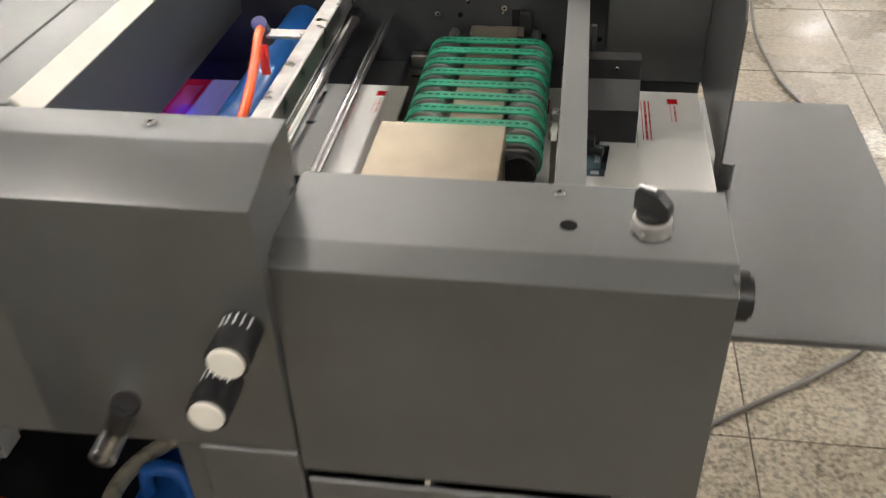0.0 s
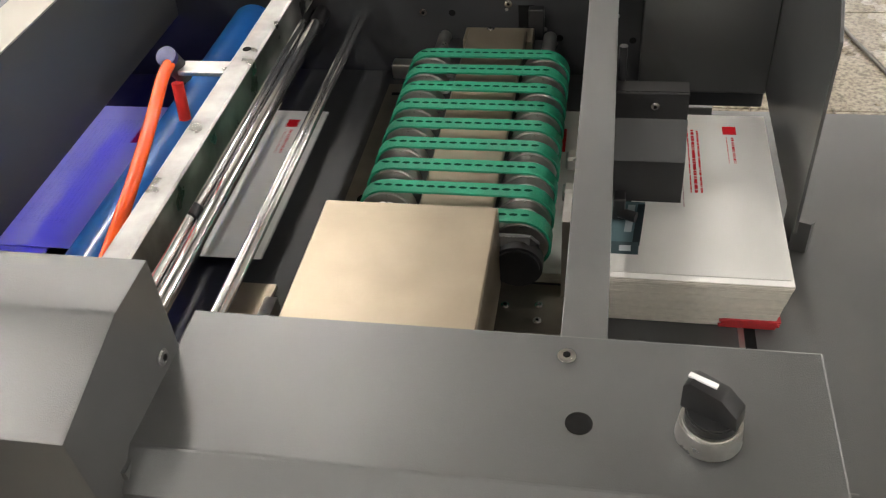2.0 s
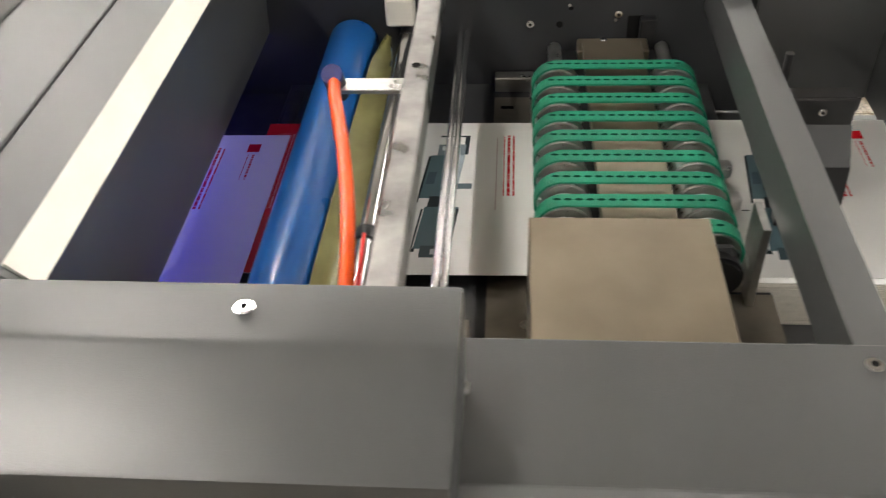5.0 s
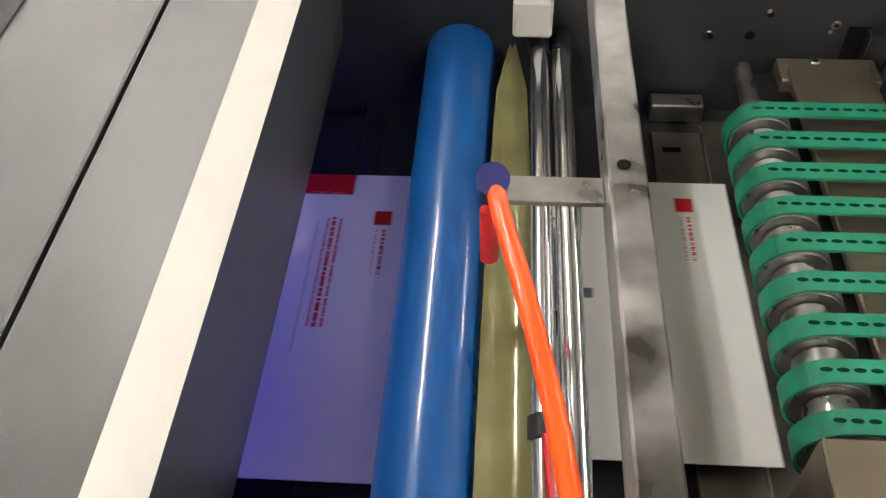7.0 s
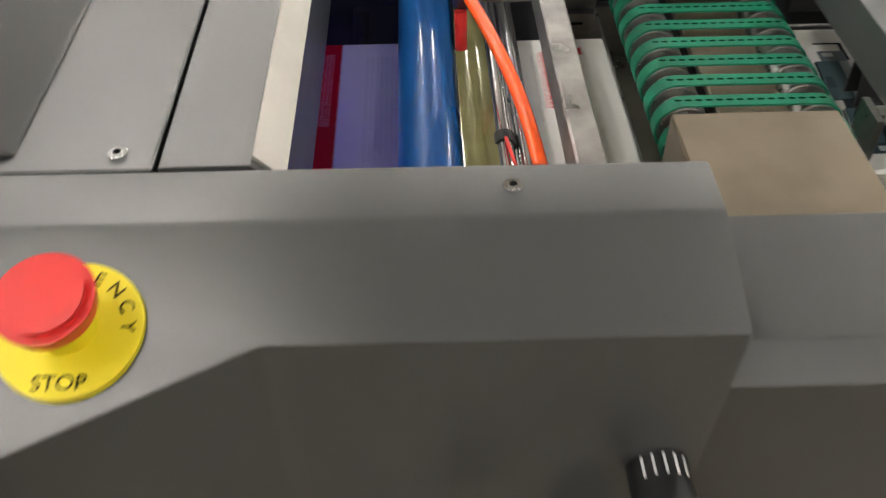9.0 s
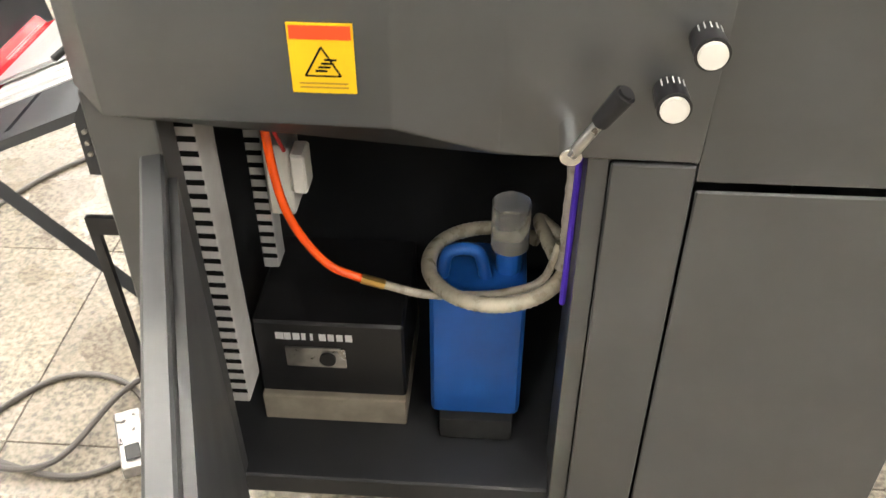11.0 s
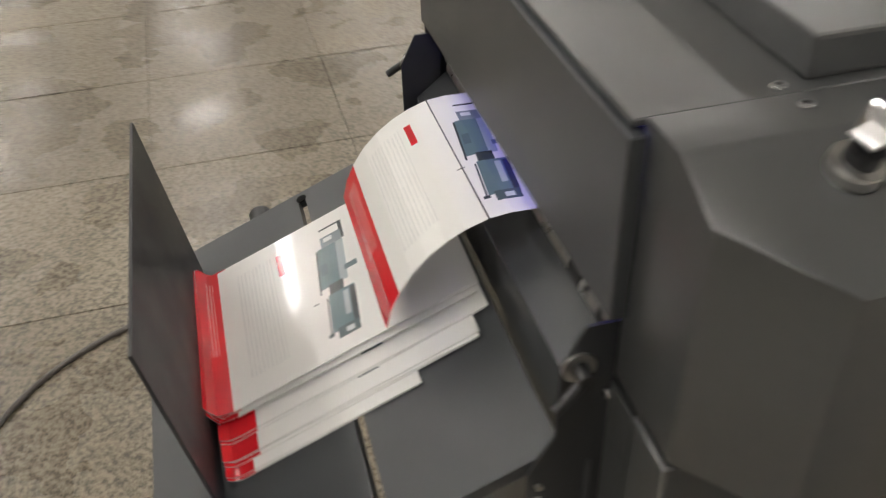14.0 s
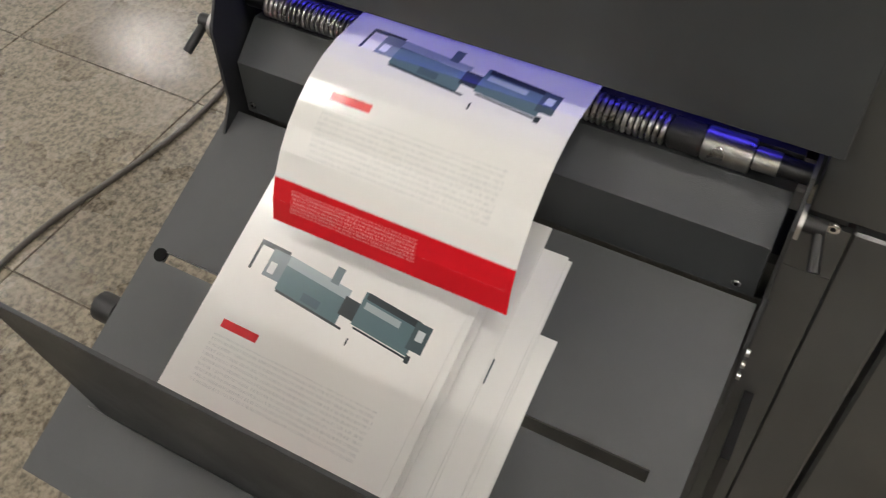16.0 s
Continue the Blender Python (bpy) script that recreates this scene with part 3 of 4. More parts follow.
shell = part("front_cover", console_shell(), PAINT, M, "folded grey front cover with a stepped console", True)
screw(shell, (-0.2825, -0.025, 1.0505))
screw(shell, (-0.1895, -0.026, 1.003), (1, 0, 0))
screw(M, (-0.467, 0.007, 1.0495))
screw(M, (-0.731, 0.004, 1.0495))
screw(shell, (-0.731, -0.022, 1.0515))
SL = math.degrees(math.atan2(1.051 - 1.0185, 0.140 - 0.043))


def on_console(x, y, lift=0.0):
    """The pose of a thing standing on the sloping console panel."""
    z = 1.051 + (y + 0.043) * (1.051 - 1.0185) / (0.140 - 0.043)
    return pose(x, y, z, SL, 0, 0) @ pose(0, 0, lift)


def placed(bm, m):
    bm.transform(m)
    return bm


m0 = on_console(-0.578, -0.083)
panel = part("touch_panel", placed(box(-0.062, 0.062, -0.05, 0.05, 0, 0.009, 0.003, seg=2), m0), BLACK, M, "small touch panel with dark bezel", True)
part("display", placed(box(-0.05, 0.05, -0.032, 0.04, 0.0091, 0.0095), m0), SCREEN, panel, "pinkish display glass")
part("indicator", placed(box(0.038, 0.047, -0.043, -0.039, 0.0091, 0.0097), m0), LED, panel, "green indicator light")
m1 = on_console(-0.467, -0.091, 0.0035) @ pose(0, 0, 0, -2, 0, 0)
stop = part("emergency_stop", placed(cyl((0, 0, -0.004), (0, 0, 0.0016), 0.03, n=48), m1), YELLOW, M, "red mushroom emergency stop on yellow disc")
part("neck", placed(cyl((0, 0, 0.0016), (0, 0, 0.016), 0.0115, n=24, r1=0.0125), m1), YELLOW, stop, "", True)
part("mushroom", placed(cyl((0, 0, 0.016), (0, 0, 0.033), 0.0165, n=36, r1=0.0205, bevel=0.004), m1), REDPL, stop, "red mushroom button", True)


def lettering(body, size, m, material, parent, name="lettering"):
    c = bpy.data.curves.new(name, "FONT")
    c.body, c.size, c.align_x, c.align_y = body, size, "CENTER", "CENTER"
    tmp = bpy.data.objects.new("tmp", c)
    scene.collection.objects.link(tmp)
    me = bpy.data.meshes.new_from_object(tmp.evaluated_get(bpy.context.evaluated_depsgraph_get()))
    bpy.data.objects.remove(tmp)
    me.transform(m)
    me.materials.append(material)
    ob = new(name, me)
    ob.parent = parent
    return ob


lettering("STOP", 0.009, m1 @ pose(0, -0.0235, 0.002), INK, stop)
for k, ch in enumerate("EMERGENCY"):
    a = radians(180 - 22.5 * k)
    lettering(ch, 0.0085, m1 @ pose(0.0235 * math.cos(a), 0.0235 * math.sin(a), 0.002, 0, 0, math.degrees(a) - 90), INK, stop)
m2 = on_console(-0.735, -0.072)
key = part("key_switch", placed(cyl((0, 0, 0), (0, 0, 0.01), 0.0145, n=28, bevel=0.0012), m2), STEEL, M, "key switch with key inserted", True)
part("lock", placed(cyl((0, 0, 0.01), (0, 0, 0.02), 0.009, n=20), m2), BLACK, key, "", True)
part("key", placed(box(-0.0015, 0.0015, -0.011, 0.011, 0.02, 0.04, 0.001), m2 @ pose(0, 0, 0, 0, 12, 35)), CHROME, key, "hanging metal key")
part("key", placed(box(-0.020, 0.004, -0.008, 0.008, 0.028, 0.030, 0.001), m2 @ pose(0, 0, 0, 0, 10, 20)), CHROME, key, "hanging metal key")
m3 = on_console(-0.683, -0.079)
part("push_button", placed(cyl((0, 0, 0), (0, 0, 0.02), 0.0155, n=8, r1=0.0145, bevel=0.001), m3), mat("clear_button", 0.15, 0.6, (0.75, 0.75, 0.73)), M, "clear faceted push button", True)

# warning label, adjusting knobs and lever on the front
lab = part("warning_label", box(-0.579, -0.521, -0.1418, -0.1405, 0.888, 0.955), LABEL, M, "yellow warning label with red band")
part("red_band", box(-0.577, -0.523, -0.1424, -0.142, 0.940, 0.953), LABELRED, lab)
for a, b in (((-0.566, 0.905), (-0.55, 0.933)), ((-0.55, 0.933), (-0.534, 0.905)), ((-0.534, 0.905), (-0.566, 0.905))):
    part("pictogram_line", cyl((a[0], -0.1421, a[1]), (b[0], -0.1421, b[1]), 0.0009, n=6), INK, lab)
for k in range(4):
    part("pictogram_line", box(-0.557 + 0.003 * k, -0.546 + 0.003 * k, -0.1424, -0.142, 0.909 + 0.0036 * k, 0.911 + 0.0036 * k), INK, lab)
for k in range(2):
    part("text_bar", box(-0.572, -0.528, -0.1424, -0.142, 0.893 + 0.004 * k, 0.8945 + 0.004 * k), mat("label_text", 0.5, 0, (0.35, 0.2, 0.02)), lab)


def dial(x, z):
    bm = cyl((x, -0.096, z), (x, -0.131, z), 0.0152, n=40, r1=0.016)
    k = part("adjusting_dial", bm, BLACK, M, "black adjusting dial with ivory cap", True)
    part("cap", cyl((x, -0.131, z), (x, -0.1355, z), 0.0132, n=32, bevel=0.0012), WHITE, k, "ivory end cap", True)
    for i in range(5):
        a = radians(50 + 20 * i)
        c, s = math.cos(a), math.sin(a)
        bm = box(-0.0006, 0.0006, -0.110, -0.099, 0.0154, 0.0161)
        bm.transform(pose(x, 0, z, 0, 90 - math.degrees(a), 0))
        part("scale_mark", bm, WHITEPRINT, k)


dial(-0.2125, 0.931)
dial(-0.2365, 0.877)
lev = part("lever_pivot", cyl((-0.325, -0.093, 0.834), (-0.325, -0.142, 0.828), 0.0105, n=24, bevel=0.001), CHROME, M, "chrome lever with black grip", True)
part("lever_rod", cyl((-0.325, -0.140, 0.830), (-0.302, -0.142, 0.868), 0.0055, n=16), STEEL, lev, "", True)
part("lever_grip", cyl((-0.304, -0.142, 0.865), (-0.283, -0.150, 0.903), 0.0085, n=20, r1=0.0105, bevel=0.003), BLACK, lev, "black plastic grip", True)

# lower cabinet: posts, base, inner walls, door
part("corner_post", box(-0.815, -0.742, -0.0815, -0.035, 0.19, 0.848, 0.002), PAINT, M, "grey corner post")
part("inner_post", box(-0.302, -0.2795, -0.078, 0.02, 0.19, 0.79, 0.001), PAINT, M)
part("cabinet_back", box(-0.815, -0.195, 0.44, 0.445, 0.15, 0.84), GREY_DARK, M)
part("cabinet_side", box(-0.197, -0.192, -0.0775, 0.4395, 0.15, 0.84), GREY_DARK, M)
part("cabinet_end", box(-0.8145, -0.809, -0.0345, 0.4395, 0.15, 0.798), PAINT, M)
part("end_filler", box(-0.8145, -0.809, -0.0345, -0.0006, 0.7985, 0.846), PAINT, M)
base = part("cabinet_base", box(-0.806, -0.1975, -0.055, 0.4395, 0.165, 0.205, 0.003), GREY_DARK, M, "dark cabinet base with blue-lit lip")
part("cabinet_roof", box(-0.742, -0.2, -0.03, 0.4395, 0.842, 0.846), GREY_DARK, M)
door = part("cabinet_door", box(0.0, 0.50, -0.012, 0.012, 0.12, 0.785, 0.003), PAINT, M, "open grey cabinet door")
door.location = (-0.748, -0.094, 0)
door.rotation_euler = (0, 0, radians(-71))
part("door_fold", box(0.02, 0.48, 0.0125, 0.022, 0.14, 0.765), PAINT, door)
duct = part("cable_duct", box(-0.772, -0.735, 0.0, 0.06, 0.30, 0.83, 0.002), DUCT, M, "slotted grey cable duct")
for k in range(24):
    part("slot", box(-0.7715, -0.7355, -0.0007, -0.0003, 0.32 + 0.02 * k, 0.328 + 0.02 * k), INK, duct)
part("relay_block", box(-0.70, -0.665, 0.12, 0.18, 0.55, 0.66, 0.003), WHITE, M, "ivory relay block")
inner = part("cable_duct", box(-0.735, -0.712, 0.16, 0.20, 0.42, 0.83, 0.002), DUCT, M, "slotted grey cable duct")
for k in range(18):
    part("slot", box(-0.7345, -0.7125, 0.1593, 0.1597, 0.44 + 0.02 * k, 0.448 + 0.02 * k), INK, inner)
part("red_wire", tube([(-0.69, 0.10, 0.83), (-0.685, 0.095, 0.76), (-0.675, 0.10, 0.70), (-0.67, 0.12, 0.655)], 0.0028, 8), REDPL, M, "", True)
part("grey_wire", tube([(-0.70, 0.12, 0.83), (-0.702, 0.11, 0.74), (-0.69, 0.12, 0.66)], 0.0025, 8), WIRE, M, "", True)
part("relay_block", box(-0.66, -0.64, 0.10, 0.14, 0.60, 0.66, 0.003), WHITE, M, "ivory relay block")
part("air_tube", tube([(-0.654, 0.01, 0.85), (-0.656, 0.005, 0.75), (-0.642, 0.0, 0.645), (-0.602, 0.0, 0.570), (-0.556, 0.0, 0.545)], 0.0055, 12), ORANGE, M, "orange air tube", True)
part("coupling", cyl((-0.558, 0.0, 0.546), (-0.529, 0.0, 0.537), 0.0065, n=8), BRASS, M, "brass hose coupling")
coil = [(-0.529, 0.0, 0.537), (-0.48, 0.0, 0.524), (-0.43, 0.01, 0.516), (-0.38, 0.02, 0.514), (-0.33, 0.03, 0.53), (-0.312, 0.02, 0.60)]
part("clear_hose", tube(coil, 0.0055, 10), CLEAR, M, "cloudy clear hose", True)
ring = [(-0.388 + 0.090 * math.cos(a), 0.060 + 0.108 * math.sin(a), 0.518 - 0.016 * math.sin(a) + 0.0024 * k) for k, a in enumerate([2 * math.pi * k / 14 for k in range(2, 17)])]
ring += [(-0.306, 0.02, 0.565), (-0.305, 0.0, 0.66), (-0.305, -0.01, 0.80)]
part("ribbed_hose", tube(ring, 0.0095, 12, 10, ribs=0.1), CLEAR, M, "ribbed cloudy hose coil", True)
part("violet_wire", cyl((-0.309, -0.045, 0.56), (-0.306, -0.045, 0.79), 0.004, n=8), mat("violet_wire", 0.4, 0, (0.08, 0.03, 0.5)), M)
for cx, cy in ((-0.70, 0.04), (-0.28, 0.02), (-0.70, 0.38), (-0.28, 0.38), (0.06, 0.02), (0.06, 0.38)):
    c = part("caster", cyl((cx - 0.015, cy, FL + 0.045), (cx + 0.015, cy, FL + 0.045), 0.045, n=28, bevel=0.004), RUBBER, M, "swivel caster with chrome fork", True)
    part("fork", prism([(cy - 0.03, 0.06), (cy + 0.03, 0.06), (cy + 0.013, -0.012), (cy - 0.013, -0.012)], cx - 0.021, cx - 0.0175, "x"), CHROME, c)
    part("fork", prism([(cy - 0.03, 0.06), (cy + 0.03, 0.06), (cy + 0.013, -0.012), (cy - 0.013, -0.012)], cx + 0.0175, cx + 0.021, "x"), CHROME, c)
    part("top_plate", box(cx - 0.03, cx + 0.03, cy - 0.03, cy + 0.03, 0.06, 0.0995 if cx > 0 else 0.1645), CHROME, c)

# feed tray and side guide
tray = part("feed_tray", box(-0.02, 0.338, 0.046, 0.476, 0.822, 0.8315, 0.0015), PAINT, M, "flat grey feed tray")
part("tray_slot", box(0.118, 0.122, 0.08, 0.21, 0.8317, 0.8321), STEEL, tray)
part("tray_slot", box(0.1225, 0.13, 0.08, 0.21, 0.8317, 0.8319), INK, tray)
guide = part("side_guide", prism([(0.262, 0.86), (0.472, 0.86), (0.472, 1.09), (0.33, 1.09), (0.262, 1.02)], 0.1605, 0.163, "x", 0.0006), PAINT, M, "upright grey side guide plate")
part("guide_foot", prism([(0.1632, 0.276), (0.175, 0.272), (0.178, 0.276), (0.178, 0.308), (0.1632, 0.308)], 0.8318, 0.861, "z"), PAINT, guide)
part("guide_wall", box(0.045, 0.16, 0.4595, 0.464, 0.86, 1.08, 0.001), PAINT, M, "grey rear guide wall")

# ---- delivery end ----
XE = -0.823
part("end_panel", box(XE - 0.004, -0.8158, -0.012, 0.4645, 0.912, 1.043, 0.001), PAINT_EXIT, M, "slate grey delivery end panel")
part("end_panel", box(XE - 0.004, XE, -0.003, 0.46, 0.20, 0.768, 0.001), PAINT_EXIT, M)
part("rear_side", box(-0.812, -0.19, 0.4725, 0.478, 0.15, 1.04), PAINT_EXIT, M)
part("slot_floor", box(-0.82, -0.40, 0.0, 0.4645, 0.80, 0.81), GREY_DARK, M)
roll = part("delivery_roller", cyl((-0.797, 0.0, 0.868), (-0.797, 0.46, 0.868), 0.0075, n=20), BLACK, M, "black delivery roller with spring sleeves", True)


def spring(y0, y1):
    """One close-wound coil about the roller."""
    n = int((y1 - y0) / 0.0046 * 14)
    pts = [(-0.797 + 0.0102 * math.cos(k * math.pi / 7), y0 + 0.0046 * k / 14, 0.868 + 0.0102 * math.sin(k * math.pi / 7)) for k in range(n)]
    return tube(pts, 0.0017, 6, 1)


part("spring_sleeve", spring(0.100, 0.44), STEEL, roll, "close-coiled steel spring sleeve", True)
part("steel_collar", cyl((-0.797, 0.041, 0.868), (-0.797, 0.074, 0.868), 0.0125, n=28, bevel=0.001), STEEL, roll, "bright steel collar", True)
part("rubber_sleeve", cyl((-0.797, 0.0745, 0.868), (-0.797, 0.098, 0.868), 0.0118, n=28, bevel=0.001), RUBBER, roll, "", True)
part("stub", cyl((-0.797, 0.022, 0.868), (-0.797, 0.0405, 0.868), 0.0085, n=20, bevel=0.001), STEEL, roll, "", True)
part("ledge", prism([(-0.784, 0.8535), (-0.806, 0.857), (-0.838, 0.832), (-0.838, 0.780), (-0.835, 0.780), (-0.835, 0.831), (-0.805, 0.8543), (-0.784, 0.8508)], 0.008, 0.452, "y", 0.0006), PAINT_EXIT, M, "bent grey ledge below the roller")
for sy, s in ((0.002, -1), (0.457, 1)):
    pl = part("tray_bracket", prism([(-0.81, 0.90), (-0.836, 0.90), (-0.852, 0.868), (-0.852, 0.80), (-0.872, 0.765), (-0.872, 0.69), (-0.81, 0.69)], min(sy, sy + s * 0.003), max(sy, sy + s * 0.003), "y", 0.0005), GREY_DARK, M, "black tray bracket")
    for bz in (0.72, 0.735, 0.75):
        part("bolt", cyl((-0.863, sy + s * 0.003, bz), (-0.863, sy + s * 0.006, bz), 0.003, n=8), STEEL, pl)
    part("clamp_washer", cyl((-0.84, sy + s * 0.003, 0.867), (-0.84, sy + s * 0.006, 0.867), 0.012, n=24), STEEL, pl, "", True)
    part("clamp_knob", cyl((-0.84, sy + s * 0.006, 0.867), (-0.84, sy + s * 0.02, 0.867), 0.006, n=14), BLACK, pl, "", True)
    part("clamp_handle", cyl((-0.84, sy + s * 0.016, 0.867), (-0.863, sy + s * 0.022, 0.85), 0.004, n=12), BLACK, pl, "", True)
screw(M, (XE - 0.004, -0.022, 0.859), (-1, 0, 0))
screw(M, (-0.838, 0.022, 0.790), (-1, 0, 0), 0.0035)
screw(M, (-0.838, 0.444, 0.790), (-1, 0, 0), 0.0035)

# sloping delivery tray
TS = math.degrees(math.atan2(0.4225, 1))
TM = pose(XE, 0, 0.792, 0, -TS, 0)  # tray's own axes: x runs up the slope to the machine


def on_tray(d, y, h=0.0):
    """The place d metres down the tray from the machine, h above its face."""
    return TM @ Vector((-d, y, h))


bm = bmesh.new()
for d0, d1, ya, yb in ((0.024, 0.1605, 0.004, 0.466), (0.1695, 0.362, 0.004, 0.466), (0.1605, 0.1695, 0.004, 0.028), (0.1605, 0.1695, 0.20, 0.33), (0.1605, 0.1695, 0.454, 0.466)):
    box(-d1, -d0, ya, yb, -0.012, 0.0, bm=bm)
bmesh.ops.remove_doubles(bm, verts=bm.verts[:], dist=0.0001)
dt = part("delivery_tray", placed(bm, TM), PAINT_EXIT, M, "sloping slate grey delivery tray with two slots")
part("hole", placed(cyl((-0.165, 0.453, 0.0002), (-0.165, 0.453, 0.0010), 0.006, n=16), TM), INK, dt)
part("hole", placed(cyl((-0.330, 0.425, 0.0002), (-0.330, 0.425, 0.0010), 0.003, n=12), TM), INK, dt)
part("tray_knob", cyl(on_tray(0.2225, 0.468, -0.016), on_tray(0.2225, 0.492, -0.016), 0.013, n=20, bevel=0.002), BLACK, M, "round black tray knob", True)
fin = part("stop_plate", prism([(0.094, -0.002), (0.424, -0.002), (0.424, 0.192), (0.094, 0.192)], -0.003, 0.0, "x", 0.0006), GREY_DARK, M, "upright dark stop plate")
fin.matrix_basis = TM @ pose(-0.294, 0, 0.0006, 0, 13.9, 0)
part("fin_foot", placed(box(-0.048, -0.003, 0.094, 0.440, 0.0003, 0.0025), pose(0, 0, 0, 0, -13.9, 0)), PAINT_EXIT, fin)
for ay in (0.03, 0.375):
    part("tray_strut", cyl(on_tray(0.25, ay, -0.012), (-0.826, ay, 0.43), 0.012, n=4), GREY_DARK, M, "dark diagonal tray strut")
hook = part("side_frame", prism([(-0.885, 0.64), (-0.816, 0.64), (-0.816, 0.615), (-0.872, 0.615), (-0.862, 0.30), (-0.816, 0.30), (-0.816, 0.275), (-0.875, 0.275)], -0.02, -0.012, "y"), BLACK, M, "black bent side frame")

# UV lamp inside the hood
part("uv_lamp", cyl((-0.485, 0.03, 0.965), (-0.485, 0.44, 0.965), 0.011, n=16), UV, M, "violet glowing lamp tube", True)
part("uv_lamp", cyl((-0.765, 0.03, 0.945), (-0.765, 0.42, 0.945), 0.007, n=16), mat("violet_exit_lamp", 0.4, 0.0, (0.08, 0.06, 1.0), emit=7.0), M, "violet glowing lamp tube", True)
conv = part("conveyor", box(-0.785, -0.3855, 0.01, 0.45, 0.862, 0.872), RUBBER, M, "black mesh conveyor")
part("spring_roller", cyl((-0.375, 0.02, 0.865), (-0.375, 0.45, 0.865), 0.011, n=18), RUBBER, M, "", True)

# ---- things inside the cabinet ----
can = thing("blue_canister", "blue plastic canister standing in the cabinet", "canister")
part("body", box(-0.478, -0.346, 0.04, 0.16, 0.2505, 0.490, 0.014, seg=3), JERRY, can, "", True)
part("neck", cyl((-0.372, 0.10, 0.49), (-0.372, 0.10, 0.53), 0.018, n=24), JERRY, can, "", True)
part("handle", tube([(-0.462, 0.08, 0.486), (-0.452, 0.08, 0.53), (-0.415, 0.08, 0.532), (-0.402, 0.08, 0.486)], 0.009, 12), JERRY, can, "", True)
stand = thing("canister_stand", "low black rubber stand under the canister", "stand")
part("body", box(-0.465, -0.355, 0.03, 0.165, 0.2055, 0.250, 0.008, seg=2), RUBBER, stand, "", True)
sup = thing("power_supply_box", "black power supply box with white lettering bars", "power supply")
part("case", box(-0.735, -0.516, 0.06, 0.26, 0.2595, 0.405, 0.004), BLACK, sup)
for k, w in enumerate((0.012, 0.010, 0.010, 0.006, 0.004, 0.010, 0.009, 0.009, 0.010)):
    part("letter_bar", box(-0.702 + 0.0127 * k, -0.702 + 0.0127 * k + w, 0.059, 0.0596, 0.372, 0.385), WHITEPRINT, sup)
part("socket_plate", box(-0.690, -0.602, 0.057, 0.0596, 0.320, 0.358), STEEL, sup, "bright socket plate")
part("switch", cyl((-0.628, 0.057, 0.339), (-0.628, 0.052, 0.339), 0.012, n=20), BLACK, sup, "", True)
brd = thing("fibre_board_block", "brown fibre board block under the power supply", "block")
part("block", box(-0.735, -0.516, 0.052, 0.27, 0.2055, 0.259, 0.002), CARD, brd)
JARPL = mat("clear_jar_plastic", 0.12, 0.0, (0.8, 0.8, 0.76))
JARPL.node_tree.nodes["Principled BSDF"].inputs["Transmission Weight"].default_value = 0.85
jar = thing("clear_plastic_jar", "small cloudy clear plastic jar on the canister", "jar")
part("body", cyl((-0.372, 0.10, 0.5305), (-0.372, 0.10, 0.60), 0.026, n=24), JARPL, jar, "", True)

# ---- cables on the floor ----
def cable(label, pts, r=0.0045):
    e = thing("floor_cable", label, "cable", "floor cables")
    part("sheath", tube(pts, r, 8, 8), WIRE, e, "", True)


def lying(pts, r):
    """Points of a cable, with a lift where it crosses itself, from the level of the tiles."""
    return [(x, y, FL + r + (q[0] if q else 0.0)) for x, y, *q in pts]


loop = [(-2.3, 0.05), (-1.7, 0.16), (-1.427, 0.193), (-1.27, 0.12), (-1.12, 0.10), (-1.03, 0.17), (-1.06, 0.28), (-1.15, 0.34), (-1.26, 0.325), (-1.35, 0.2), (-1.3, 0.11, 0.012), (-1.17, 0.12, 0.012), (-1.1, 0.3, 0.012), (-1.0, 0.40), (-0.86, 0.36)]
cable("loose coiled grey cable beside the machine", lying(loop, 0.006), 0.006)
cable("grey cable lying across the tiles", lying([(-2.1, 0.1), (-1.86, 0.48), (-1.705, 0.752), (-1.55, 1.06), (-1.33, 1.22), (-1.0, 1.30), (-0.65, 1.33), (-0.18, 1.265), (0.3, 1.35)], 0.006), 0.006)
cable("dark cable lying behind the feed tray", lying([(0.25, 0.7), (0.75, 1.1), (0.86, 1.6), (0.80, 2.0), (0.70, 2.4), (0.69, 2.9), (0.8, 3.6)], 0.006), 0.006)
cable("short black mains lead", lying([(-1.0, 0.16), (-0.96, 0.132), (-0.92, 0.08), (-0.88, 0.01), (-0.87, -0.03)], 0.0035), 0.0035)
ad = thing("power_strip", "small metal-cased inline switch box on the floor", "switch box")
bm = box(-0.024, 0.024, -0.07, 0.07, 0.0, 0.03, 0.003)
part("case", placed(bm, pose(-1.045, 0.175, FL, 0, 0, 26)), STEEL, ad)
part("switch", placed(box(-0.013, 0.013, -0.055, -0.02, 0.0301, 0.034, 0.001), pose(-1.045, 0.175, FL, 0, 0, 26)), BLACK, ad)

# ---- paper ----
W, LNG, YC, ZP = 0.198, 0.271, 0.280, 0.884


